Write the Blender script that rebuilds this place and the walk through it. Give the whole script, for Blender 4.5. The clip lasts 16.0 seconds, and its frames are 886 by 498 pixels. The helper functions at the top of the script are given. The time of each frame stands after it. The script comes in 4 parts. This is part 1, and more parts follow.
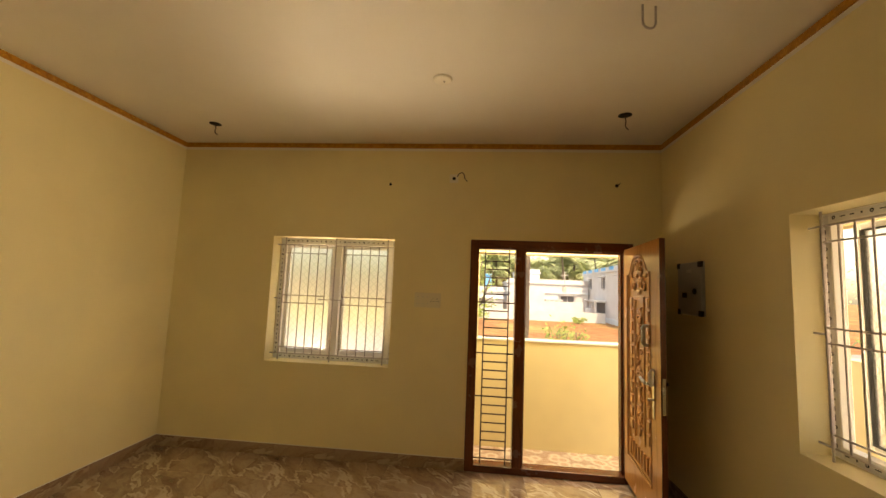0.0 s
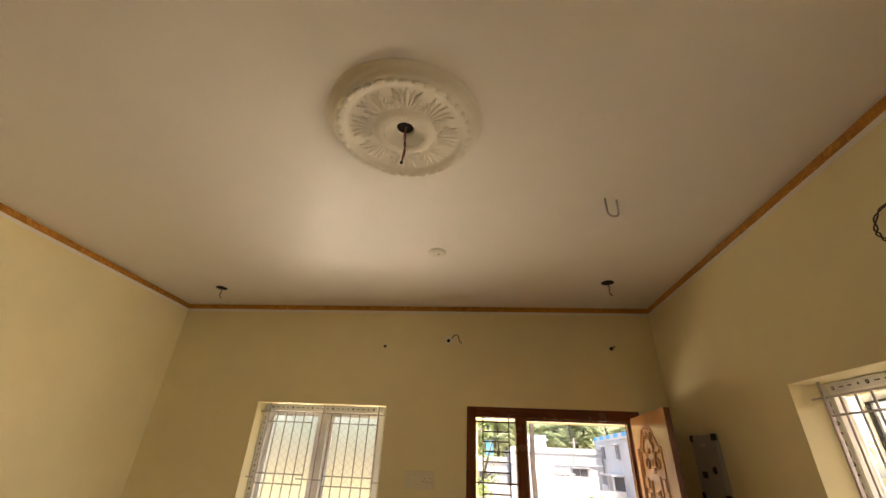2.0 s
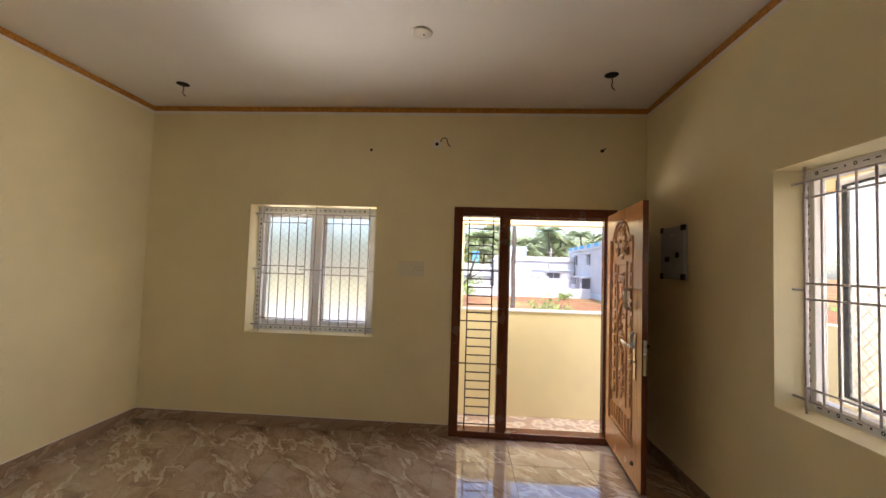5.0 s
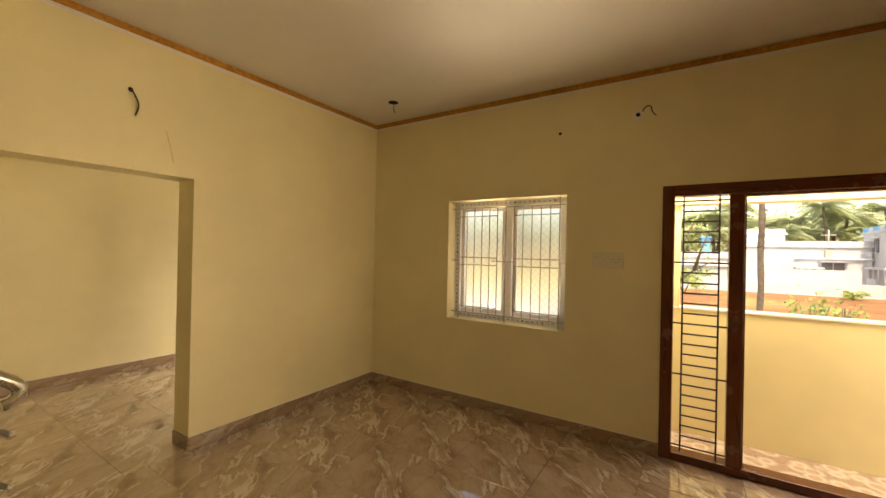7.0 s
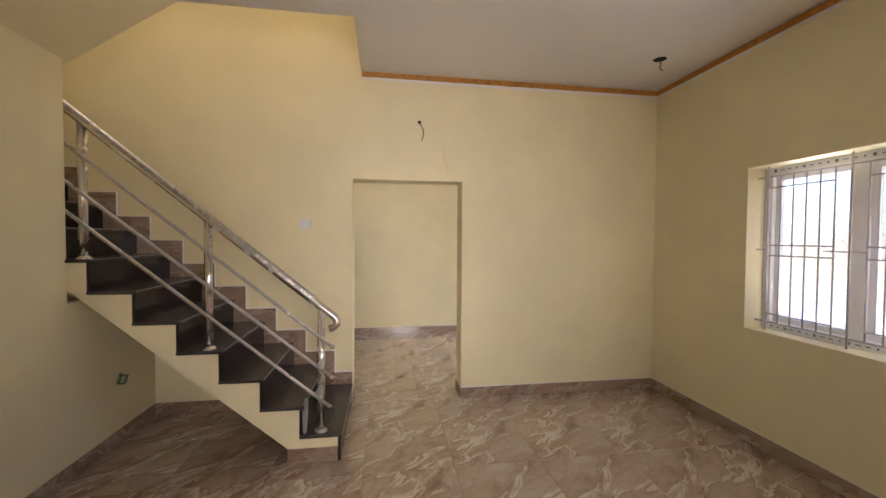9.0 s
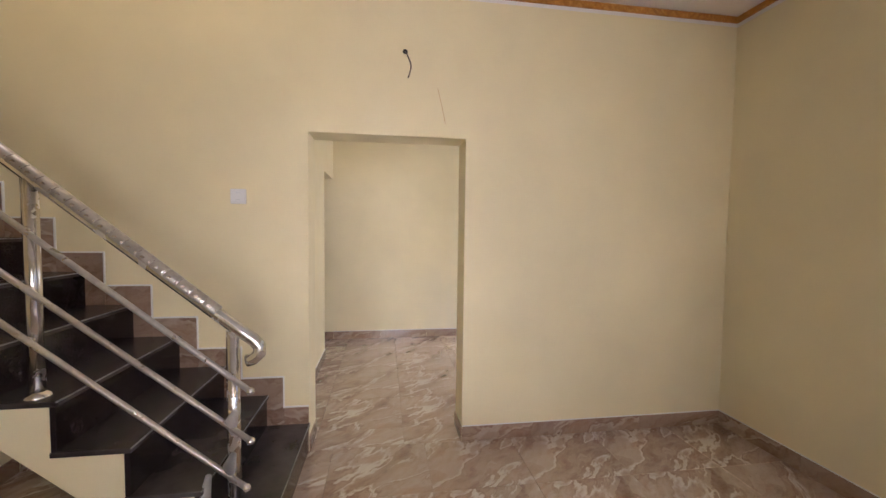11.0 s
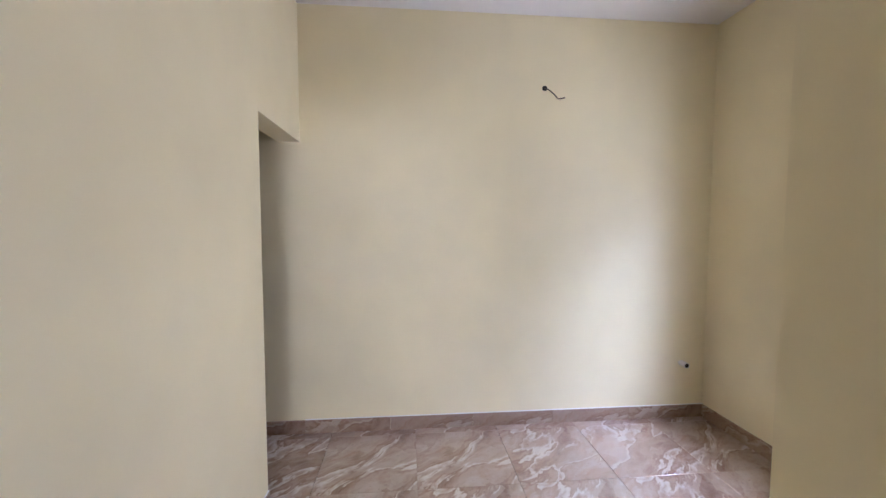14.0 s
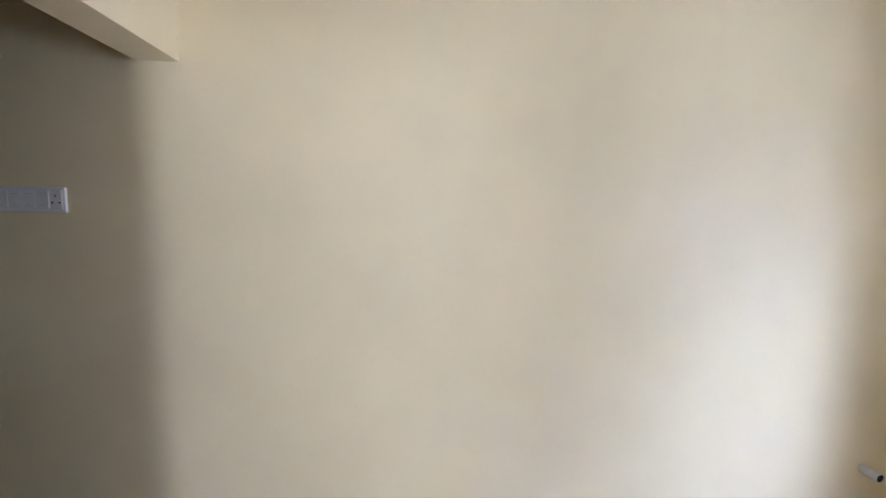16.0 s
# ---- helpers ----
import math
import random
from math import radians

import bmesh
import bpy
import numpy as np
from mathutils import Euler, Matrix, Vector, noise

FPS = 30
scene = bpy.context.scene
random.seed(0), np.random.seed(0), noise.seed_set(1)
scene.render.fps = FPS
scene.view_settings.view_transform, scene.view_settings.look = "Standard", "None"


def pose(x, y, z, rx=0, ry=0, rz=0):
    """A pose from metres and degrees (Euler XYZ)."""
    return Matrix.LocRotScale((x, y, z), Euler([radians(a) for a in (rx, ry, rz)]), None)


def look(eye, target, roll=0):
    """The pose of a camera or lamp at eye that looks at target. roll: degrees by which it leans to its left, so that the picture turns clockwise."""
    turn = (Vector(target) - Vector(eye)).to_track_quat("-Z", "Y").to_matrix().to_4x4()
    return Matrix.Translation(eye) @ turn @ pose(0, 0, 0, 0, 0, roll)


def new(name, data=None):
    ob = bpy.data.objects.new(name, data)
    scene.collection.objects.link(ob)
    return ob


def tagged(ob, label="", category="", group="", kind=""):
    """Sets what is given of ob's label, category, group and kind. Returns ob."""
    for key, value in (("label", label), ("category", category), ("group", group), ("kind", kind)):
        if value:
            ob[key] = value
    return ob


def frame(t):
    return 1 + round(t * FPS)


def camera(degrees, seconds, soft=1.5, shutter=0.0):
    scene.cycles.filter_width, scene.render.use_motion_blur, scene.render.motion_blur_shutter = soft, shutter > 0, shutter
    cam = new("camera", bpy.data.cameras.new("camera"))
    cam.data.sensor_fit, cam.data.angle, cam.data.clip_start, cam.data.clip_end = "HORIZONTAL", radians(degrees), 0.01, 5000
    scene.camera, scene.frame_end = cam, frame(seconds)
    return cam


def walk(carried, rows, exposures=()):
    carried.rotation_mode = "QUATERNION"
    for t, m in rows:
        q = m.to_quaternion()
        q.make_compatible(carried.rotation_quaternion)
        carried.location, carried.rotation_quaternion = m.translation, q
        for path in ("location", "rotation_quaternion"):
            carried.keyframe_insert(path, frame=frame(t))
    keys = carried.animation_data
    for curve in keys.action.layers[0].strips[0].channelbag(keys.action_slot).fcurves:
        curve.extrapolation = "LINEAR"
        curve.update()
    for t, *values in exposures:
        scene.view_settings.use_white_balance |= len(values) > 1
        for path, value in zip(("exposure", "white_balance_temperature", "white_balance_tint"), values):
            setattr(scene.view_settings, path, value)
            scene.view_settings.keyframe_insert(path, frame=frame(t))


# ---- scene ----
cam = camera(97.1, 16.0)
PATH = [
    (0, (0.169, 0.043, 1.641), (-0.019, 2.024, 1.835), 2.3),
    (0.5, (0.203, 0.021, 1.694), (-0.021, 1.962, 2.122), 2.5),
    (1, (0.204, -0.011, 1.703), (-0.016, 1.861, 2.37), 2.6),
    (1.5, (0.196, -0.026, 1.696), (-0.006, 1.773, 2.547), 2.7),
    (2, (0.193, -0.027, 1.692), (0.011, 1.73, 2.63), 2.6),
    (2.5, (0.193, 0.007, 1.67), (0.029, 1.775, 2.59), 2.6),
    (3, (0.212, 0.06, 1.609), (0.06, 1.906, 2.364), 2.3),
    (3.5, (0.209, 0.072, 1.55), (0.076, 1.996, 2.078), 2.1),
    (4, (0.208, 0.068, 1.515), (0.096, 2.04, 1.827), 2.0),
    (4.2, (0.217, 0.062, 1.519), (0.108, 2.045, 1.757), 1.9),
    (6.5, (0.187, 0.278, 1.573), (-0.278, 2.223, 1.581), 1.6),
    (7, (0.295, 0.265, 1.57), (-0.785, 1.948, 1.576), 1.2),
    (7.5, (0.529, 0.386, 1.579), (-1.122, 1.515, 1.586), 0.7),
    (8, (0.705, 0.664, 1.553), (-1.209, 1.244, 1.564), 0.3),
    (8.2, (0.762, 0.755, 1.568), (-1.193, 1.176, 1.574), 0.3),
    (10.3, (0.297, 1.163, 1.475), (-1.684, 1.423, 1.4), 0.4),
    (10.5, (0.128, 1.166, 1.476), (-1.851, 1.443, 1.399), 0.7),
    (11, (-0.325, 1.21, 1.467), (-2.3, 1.506, 1.366), 0.7),
    (11.5, (-0.823, 1.231, 1.501), (-2.796, 1.535, 1.384), 0.7),
    (12, (-1.303, 1.194, 1.508), (-3.274, 1.503, 1.378), 0.2),
    (12.5, (-1.762, 1.246, 1.507), (-3.737, 1.536, 1.381), 0.6),
    (13, (-2.157, 1.266, 1.501), (-4.139, 1.506, 1.373), 0.5),
    (13.5, (-2.508, 1.297, 1.494), (-4.498, 1.471, 1.385), 0.2),
    (14, (-2.736, 1.3, 1.521), (-4.724, 1.478, 1.398), 0.1),
    (14.5, (-3.03, 1.342, 1.533), (-5.02, 1.497, 1.416), -0.0),
    (15, (-3.352, 1.324, 1.508), (-5.344, 1.467, 1.395), -0.1),
    (15.5, (-3.678, 1.36, 1.515), (-5.67, 1.479, 1.393), 0.0),
    (16, (-4.061, 1.384, 1.59), (-6.044, 1.539, 1.385), 0.9),
]
EXPOSURES = [
    (0.0, 1.85, 12400, 14), (1.5, 1.92, 11600, 14), (2.3, 2.10, 6200, 15), (3.0, 2.06, 5400, 17), (4.2, 1.92, 5400, 19),
    (6.3, 1.90, 9800, 13), (7.2, 1.80, 10500, 14), (7.8, 2.02, 7200, 18), (8.2, 2.10, 6300, 20), (10.3, 2.26, 5900, 23), (11.0, 2.34, 5700, 25), (11.5, 2.52, 5000, 26),
    (12.5, 2.46, 4850, 29), (13.0, 2.44, 4850, 28), (13.5, 2.44, 4850, 26), (14.0, 2.36, 4900, 25), (14.5, 2.16, 5000, 24), (15.0, 2.20, 5000, 24), (15.5, 2.36, 4900, 24), (16.0, 2.5, 4850, 24),
]
walk(cam, [(t, look(eye, target, roll)) for t, eye, target, roll in PATH], EXPOSURES)

# ---- light ----
world = bpy.data.worlds.new("sky")
scene.world = world
world.use_nodes = True
wn = world.node_tree
sky = wn.nodes.new("ShaderNodeTexSky")
sky.sky_type = "NISHITA"
sky.sun_disc = False
sky.sun_elevation = radians(56)
sky.sun_rotation = radians(165)
sky.dust_density = 2.0
wn.nodes["Background"].inputs["Strength"].default_value = 0.13
wn.links.new(sky.outputs["Color"], wn.nodes["Background"].inputs["Color"])
sun = new("sun", bpy.data.lights.new("sun", "SUN"))
sun.data.energy, sun.data.angle, sun.data.color = 1.3, radians(2.0), (1.0, 0.95, 0.87)
sun.matrix_world = look((2.5, -9.7, 15), (0, 0, 0))


def light_panel(name, place, w, h, watts, color, spread=180):
    """An area lamp near an opening, added for its daylight or as unseen fill."""
    lamp = new(name, bpy.data.lights.new(name, "AREA"))
    lamp.data.shape, lamp.data.size, lamp.data.size_y = "RECTANGLE", w, h
    lamp.data.energy, lamp.data.color = watts, color
    lamp.data.spread = radians(spread)
    lamp.matrix_world = place
    return lamp


# stand-ins for the side window's daylight, outside it, narrowed to stay out of sight
light_panel("side_window_light", look((2.90, 0.98, 1.42), (-2.9, 1.05, 1.62)), 1.4, 1.7, 2.8, (1.0, 0.91, 0.76), 100)
light_panel("side_window_beam", look((2.90, 1.85, 1.42), (-2.9, 1.25, 1.55)), 1.5, 1.7, 7.8, (1.0, 0.90, 0.74), 74)
light_panel("dining_window_light", look((-3.32, 4.62, 3.00), (-5.585, 2.95, 0.60)), 1.9, 1.2, 21, (0.84, 0.87, 0.95), 90)
light_panel("dining_window_bounce", look((-4.35, 3.90, 1.45), (-4.45, 2.6, 1.55)), 1.15, 1.1, 5.5, (0.98, 0.93, 0.84))
light_panel("stair_window_light", look((-2.85, -0.55, 4.75), (-2.0, -0.45, 4.35)), 1.2, 1.1, 7, (1.0, 0.89, 0.72))
# added lamp, unseen below the front window's sill, to brighten the ceiling
light_panel("front_window_fill", look((-1.27, 4.25, 0.40), (-0.95, 2.6, 3.0)), 1.3, 0.45, 2, (1.0, 0.93, 0.80))
# added lamp, hidden low in the yard, to lift the right wall and ceiling
light_panel("right_wall_fill", look((-2.75, 5.35, -0.25), (1.2, 2.5, 2.4)), 2.8, 1.4, 54, (1.0, 0.94, 0.82))
# added downward lamp, unseen behind the beam, to brighten parapet and porch floor
light_panel("porch_fill", look((1.10, 4.48, 2.62), (1.10, 4.47, 0.0)), 2.8, 0.7, 19, (0.97, 0.97, 0.94))

# ---- small builders ----
def box(bm, x0, x1, y0, y1, z0, z1, bev=0.0):
    m = Matrix.LocRotScale(((x0 + x1) / 2, (y0 + y1) / 2, (z0 + z1) / 2), None, (abs(x1 - x0), abs(y1 - y0), abs(z1 - z0)))
    made = bmesh.ops.create_cube(bm, size=1.0, matrix=m)["verts"]
    if bev:
        edges = list({e for v in made for e in v.link_edges})
        bmesh.ops.bevel(bm, geom=edges, offset=bev, segments=2, profile=0.5, affect="EDGES")
    return bm


def boxes(*rows, bev=0.0):
    bm = bmesh.new()
    for r in rows:
        box(bm, *r, bev=bev)
    return bm


def tube(bm, points, r, seg=10, caps=True):
    """A round bar along points; r is one radius or one for each point."""
    pts = [Vector(p) for p in points]
    rs = r if isinstance(r, (list, tuple)) else [r] * len(pts)
    rings, side = [], None
    for i, p in enumerate(pts):
        d = (pts[min(i + 1, len(pts) - 1)] - pts[max(i - 1, 0)]).normalized()
        if side is None:
            side = d.orthogonal().normalized()
        side = (side - d * side.dot(d)).normalized()
        up = d.cross(side)
        rings.append([bm.verts.new(p + rs[i] * (math.cos(a) * side + math.sin(a) * up)) for a in (2 * math.pi * k / seg for k in range(seg))])
    for a, b in zip(rings, rings[1:]):
        for k in range(seg):
            f = bm.faces.new((a[k], a[(k + 1) % seg], b[(k + 1) % seg], b[k]))
            f.smooth = True
    if caps:
        bm.faces.new(list(reversed(rings[0])))
        bm.faces.new(rings[-1])
    return bm


def lathe(bm, profile, m=None, seg=48, close=False):
    """Profile of (radius, height) turned round z."""
    m = m or Matrix()
    rings = [[bm.verts.new(m @ Vector((r * math.cos(2 * math.pi * k / seg), r * math.sin(2 * math.pi * k / seg), z))) for k in range(seg)] for r, z in profile]
    for a, b in zip(rings, rings[1:]):
        for k in range(seg):
            bm.faces.new((a[k], a[(k + 1) % seg], b[(k + 1) % seg], b[k])).smooth = True
    if close:
        bm.faces.new(list(reversed(rings[0])))
        bm.faces.new(rings[-1])
    return bm


def ball(bm, p, r, squash=(1, 1, 1), u=10, v=7):
    made = bmesh.ops.create_uvsphere(bm, u_segments=u, v_segments=v, radius=1.0, matrix=Matrix.LocRotScale(p, None, (r * squash[0], r * squash[1], r * squash[2])))
    for vert in made["verts"]:
        for f in vert.link_faces:
            f.smooth = True
    return bm


def prism(bm, outline, axis, a, b):
    """A flat outline drawn out along an axis from a to b. Outline pairs are the two other axes in order."""
    def at(p, c):
        return {"x": (c, p[0], p[1]), "y": (p[0], c, p[1]), "z": (p[0], p[1], c)}[axis]
    lo = [bm.verts.new(at(p, a)) for p in outline]
    hi = [bm.verts.new(at(p, b)) for p in outline]
    n = len(outline)
    faces = [bm.faces.new(lo), bm.faces.new(list(reversed(hi)))]
    for k in range(n):
        faces.append(bm.faces.new((lo[k], hi[k], hi[(k + 1) % n], lo[(k + 1) % n])))
    bmesh.ops.recalc_face_normals(bm, faces=faces)
    return bm


def mesh_of(bm, name, *materials):
    me = bpy.data.meshes.new(name)
    bm.to_mesh(me)
    bm.free()
    for m in materials:
        me.materials.append(m)
    return me


def thing(name, bm, material, label, category, group="", kind="", place=None):
    ob = new(name, mesh_of(bm, name, material) if bm else None)
    if place:
        ob.matrix_world = place
    return tagged(ob, label, category, group, kind)


def structure(name, bm, material, label, category="wall"):
    return thing(name, bm, material, label, category, kind="structure")


def part(name, bm, material, parent, label="", place=None):
    ob = new(name, mesh_of(bm, name, material))
    ob.parent = parent
    if place:
        ob.matrix_basis = place
    return tagged(ob, label)


def piece(name, mesh, parent, place):
    ob = new(name, mesh)
    ob.parent = parent
    ob.matrix_basis = place
    return ob


# ---- materials ----
def material(name, color, rough=0.6, metal=0.0):
    m = bpy.data.materials.new(name)
    m.use_nodes = True
    b = m.node_tree.nodes["Principled BSDF"]
    b.inputs["Base Color"].default_value = (*color, 1)
    b.inputs["Roughness"].default_value = rough
    b.inputs["Metallic"].default_value = metal
    return m


class Nodes:
    """Short hand for a material's node tree."""

    def __init__(self, m, coords="Object"):
        self.t = m.node_tree
        self.b = self.t.nodes["Principled BSDF"]
        self.c = self.t.nodes.new("ShaderNodeTexCoord").outputs[coords]

    def link(self, a, b):
        self.t.links.new(a, b)

    def world(self):
        self.c = self.t.nodes.new("ShaderNodeNewGeometry").outputs["Position"]

    def mapped(self, scale=(1, 1, 1), turn=(0, 0, 0), source=None):
        n = self.t.nodes.new("ShaderNodeMapping")
        n.inputs["Scale"].default_value = scale
        n.inputs["Rotation"].default_value = turn
        self.link(source or self.c, n.inputs["Vector"])
        return n.outputs["Vector"]

    def noise(self, scale, detail=4, rough=0.55, distort=0.0, source=None):
        n = self.t.nodes.new("ShaderNodeTexNoise")
        n.inputs["Scale"].default_value, n.inputs["Detail"].default_value = scale, detail
        n.inputs["Roughness"].default_value, n.inputs["Distortion"].default_value = rough, distort
        self.link(source or self.c, n.inputs["Vector"])
        return n.outputs["Fac"]

    def ramp(self, fac, *stops):
        n = self.t.nodes.new("ShaderNodeValToRGB")
        e = n.color_ramp.elements
        while len(e) < len(stops):
            e.new(0.5)
        for k, (p, c) in enumerate(stops):
            e[k].position = p
            e[k].color = (*c, 1) if isinstance(c, tuple) else (c, c, c, 1)
        self.link(fac, n.inputs["Fac"])
        return n.outputs["Color"]

    def mix(self, fac, a, b, kind="MIX"):
        n = self.t.nodes.new("ShaderNodeMix")
        n.data_type, n.blend_type = "RGBA", kind
        for v, s in ((fac, 0), (a, 6), (b, 7)):
            if isinstance(v, (int, float)):
                n.inputs[s].default_value = v if s == 0 else (v, v, v, 1)
            elif isinstance(v, tuple):
                n.inputs[s].default_value = (*v, 1)
            else:
                self.link(v, n.inputs[s])
        return n.outputs[2]

    def bump(self, height, strength=0.2, distance=0.01):
        n = self.t.nodes.new("ShaderNodeBump")
        n.inputs["Strength"].default_value, n.inputs["Distance"].default_value = strength, distance
        self.link(height, n.inputs["Height"])
        self.link(n.outputs["Normal"], self.b.inputs["Normal"])

    def color(self, s):
        self.link(s, self.b.inputs["Base Color"])

    def rough(self, s):
        self.link(s, self.b.inputs["Roughness"])


def painted_plaster(name, color, tone=0.06):
    m = material(name, color, 0.55)
    n = Nodes(m)
    n.world()
    big = n.noise(0.9, 3, 0.6)
    fine = n.noise(60, 3, 0.6)
    lo = tuple(c * (1 - tone) for c in color)
    hi = tuple(min(c * (1 + tone), 0.9) for c in color)
    col = n.ramp(big, (0.35, lo), (0.65, hi))
    n.color(n.mix(n.ramp(fine, (0.3, 0.0), (0.8, 0.12)), col, lo))
    n.rough(n.ramp(n.noise(5, 3), (0.3, 0.42), (0.7, 0.6)))
    streak = n.noise(9, 4, 0.6, source=n.mapped((1, 1, 0.35)))
    n.bump(n.mix(0.5, fine, streak), 0.12, 0.004)
    return m


def marble(name, dark, mid, light, rough=0.07, upright=False, per_object=True):
    m = material(name, mid, rough)
    n = Nodes(m)
    if per_object:
        info = n.t.nodes.new("ShaderNodeObjectInfo")
        step = n.t.nodes.new("ShaderNodeMath")
        step.operation = "MULTIPLY"
        step.inputs[1].default_value = 3.0
        n.link(info.outputs["Random"], step.inputs[0])
        whole = n.t.nodes.new("ShaderNodeMath")
        whole.operation = "FLOOR"
        n.link(step.outputs[0], whole.inputs[0])
        far = n.t.nodes.new("ShaderNodeMath")
        far.operation = "MULTIPLY"
        far.inputs[1].default_value = 7.3
        n.link(whole.outputs[0], far.inputs[0])
        add = n.t.nodes.new("ShaderNodeVectorMath")
        add.operation = "ADD"
        n.link(n.c, add.inputs[0])
        n.link(far.outputs[0], add.inputs[1])
        n.c = add.outputs["Vector"]
    if upright:
        n.c = n.mapped((1, 1, 1), (radians(90), 0, 0))
    turned = n.mapped((1, 1, 1), (0, 0, radians(25 if upright else 45)))
    mixed = tuple((a + b) / 2 for a, b in zip(mid, light))
    # the stone's flow: places pushed about by two sizes of noise
    push = n.t.nodes.new("ShaderNodeTexNoise")
    push.inputs["Scale"].default_value, push.inputs["Detail"].default_value = 2.6, 5
    n.link(turned, push.inputs["Vector"])
    off = n.t.nodes.new("ShaderNodeVectorMath")
    off.operation = "SUBTRACT"
    off.inputs[1].default_value = (0.5, 0.5, 0.5)
    n.link(push.outputs["Color"], off.inputs[0])
    flow = n.t.nodes.new("ShaderNodeVectorMath")
    flow.operation = "MULTIPLY_ADD"
    flow.inputs[1].default_value = (0.24, 0.24, 0.24)
    n.link(off.outputs["Vector"], flow.inputs[0])
    n.link(turned, flow.inputs[2])
    flowed = flow.outputs["Vector"]
    body = n.ramp(n.noise(3.4, 8, 0.66, 0.4, source=n.mapped((0.8, 1.7, 0.8), source=flowed)), (0.30, dark), (0.44, mid), (0.56, tuple(0.8 * a + 0.2 * b for a, b in zip(mid, light))), (0.70, mixed))
    rust = n.ramp(n.noise(4.2, 6, 0.65, 0.6, source=n.mapped((0.8, 1.9, 0.8), source=flowed)), (0.52, 0.0), (0.66, 0.6))
    col = n.mix(rust, body, (mid[0] * 0.98, mid[1] * 0.78, mid[2] * 0.64))
    # angular pale pieces of stone
    cell = n.t.nodes.new("ShaderNodeTexVoronoi")
    cell.inputs["Scale"].default_value = 2.5
    n.link(n.mapped((0.75, 1.45, 0.75), source=flowed), cell.inputs["Vector"])
    patch = n.ramp(cell.outputs["Color"], (0.64, 0.0), (0.68, 0.55))
    inner = n.ramp(cell.outputs["Distance"], (0.28, 1.0), (0.46, 0.35))
    col = n.mix(n.mix(1.0, patch, inner, "MULTIPLY"), col, tuple(0.35 * a + 0.65 * b for a, b in zip(mid, light)))
    # small fragments, each with its own tone
    grit = n.t.nodes.new("ShaderNodeTexVoronoi")
    grit.inputs["Scale"].default_value = 11.0
    n.link(n.mapped((0.6, 1.5, 0.6), source=flowed), grit.inputs["Vector"])
    col = n.mix(n.ramp(grit.outputs["Color"], (0.55, 0.0), (0.80, 0.40)), col, mixed)
    col = n.mix(n.ramp(grit.outputs["Color"], (0.12, 0.38), (0.34, 0.0)), col, (dark[0] * 1.2, dark[1], dark[2] * 0.9))
    # broken white veins with a rusty side
    vein = n.noise(1.5, 5, 0.55, 0.5, source=n.mapped((0.75, 2.3, 0.75), source=flowed))
    torn = n.ramp(n.noise(5.0, 4, 0.6, source=turned), (0.36, 0.0), (0.50, 1.0))
    pale = n.ramp(vein, (0.500, 0.0), (0.514, 0.88), (0.530, 0.62), (0.552, 0.0))
    col = n.mix(n.mix(1.0, pale, torn, "MULTIPLY"), col, light)
    edge = n.ramp(vein, (0.470, 0.0), (0.492, 0.55), (0.504, 0.0))
    col = n.mix(edge, col, (dark[0] * 1.15, dark[1] * 0.95, dark[2] * 0.8))
    fine = n.ramp(n.noise(15, 7, 0.74, 0.6, source=n.mapped((0.7, 1.8, 0.7), source=flowed)), (0.40, 0.0), (0.70, 0.42))
    col = n.mix(fine, col, mixed)
    speck = n.ramp(n.noise(38, 4, 0.7, 0.3, source=flowed), (0.60, 0.0), (0.72, 0.45))
    col = n.mix(speck, col, dark)
    n.color(col)
    n.b.inputs["IOR"].default_value = 1.8
    n.b.inputs["Coat Weight"].default_value = 0.0 if upright else 0.8
    n.b.inputs["Coat IOR"].default_value = 1.7
    n.b.inputs["Coat Roughness"].default_value = rough * 0.6
    n.rough(n.ramp(n.noise(7, 4), (0.3, rough), (0.75, rough + 0.05)))
    return m


def timber(name, dark, light, rough, scale=1.0, axis=2):
    m = material(name, light, rough)
    n = Nodes(m)
    s = [14 * scale] * 3
    s[axis] = 1.1 * scale
    grain = n.noise(1.6, 6, 0.6, 1.2, source=n.mapped(tuple(s)))
    fine = n.noise(5.0, 3, 0.6, source=n.mapped(tuple(4 * v if k != axis else v for k, v in enumerate(s))))
    col = n.ramp(grain, (0.28, dark), (0.5, light), (0.72, tuple(0.75 * a + 0.25 * b for a, b in zip(light, dark))))
    n.color(n.mix(n.ramp(fine, (0.35, 0.0), (0.7, 0.45)), col, dark))
    n.rough(n.ramp(n.noise(6, 3), (0.3, rough * 0.8), (0.7, rough * 1.3)))
    n.bump(fine, 0.12, 0.002)
    return m


def metal(name, color, rough, wrap=False):
    m = material(name, color, rough, 1.0)
    n = Nodes(m)
    k = n.noise(22 if wrap else 8, 4, 0.65, 0.5)
    n.rough(n.ramp(k, (0.35, rough * 0.7), (0.65, rough * 1.9)))
    if wrap:
        n.color(n.mix(n.ramp(k, (0.4, 0.0), (0.6, 0.6)), color, tuple(c * 0.8 for c in color)))
        n.bump(n.noise(55, 3, 0.7, 1.0), 0.45, 0.004)
    return m


def speckled(name, lo, hi, rough, scale=40, bump=0.3):
    m = material(name, lo, rough)
    n = Nodes(m)
    n.world()
    a, b = n.noise(scale, 4), n.noise(scale / 12, 3)
    n.color(n.ramp(n.mix(0.5, a, b), (0.35, lo), (0.65, hi)))
    n.bump(a, bump, 0.01)
    return m


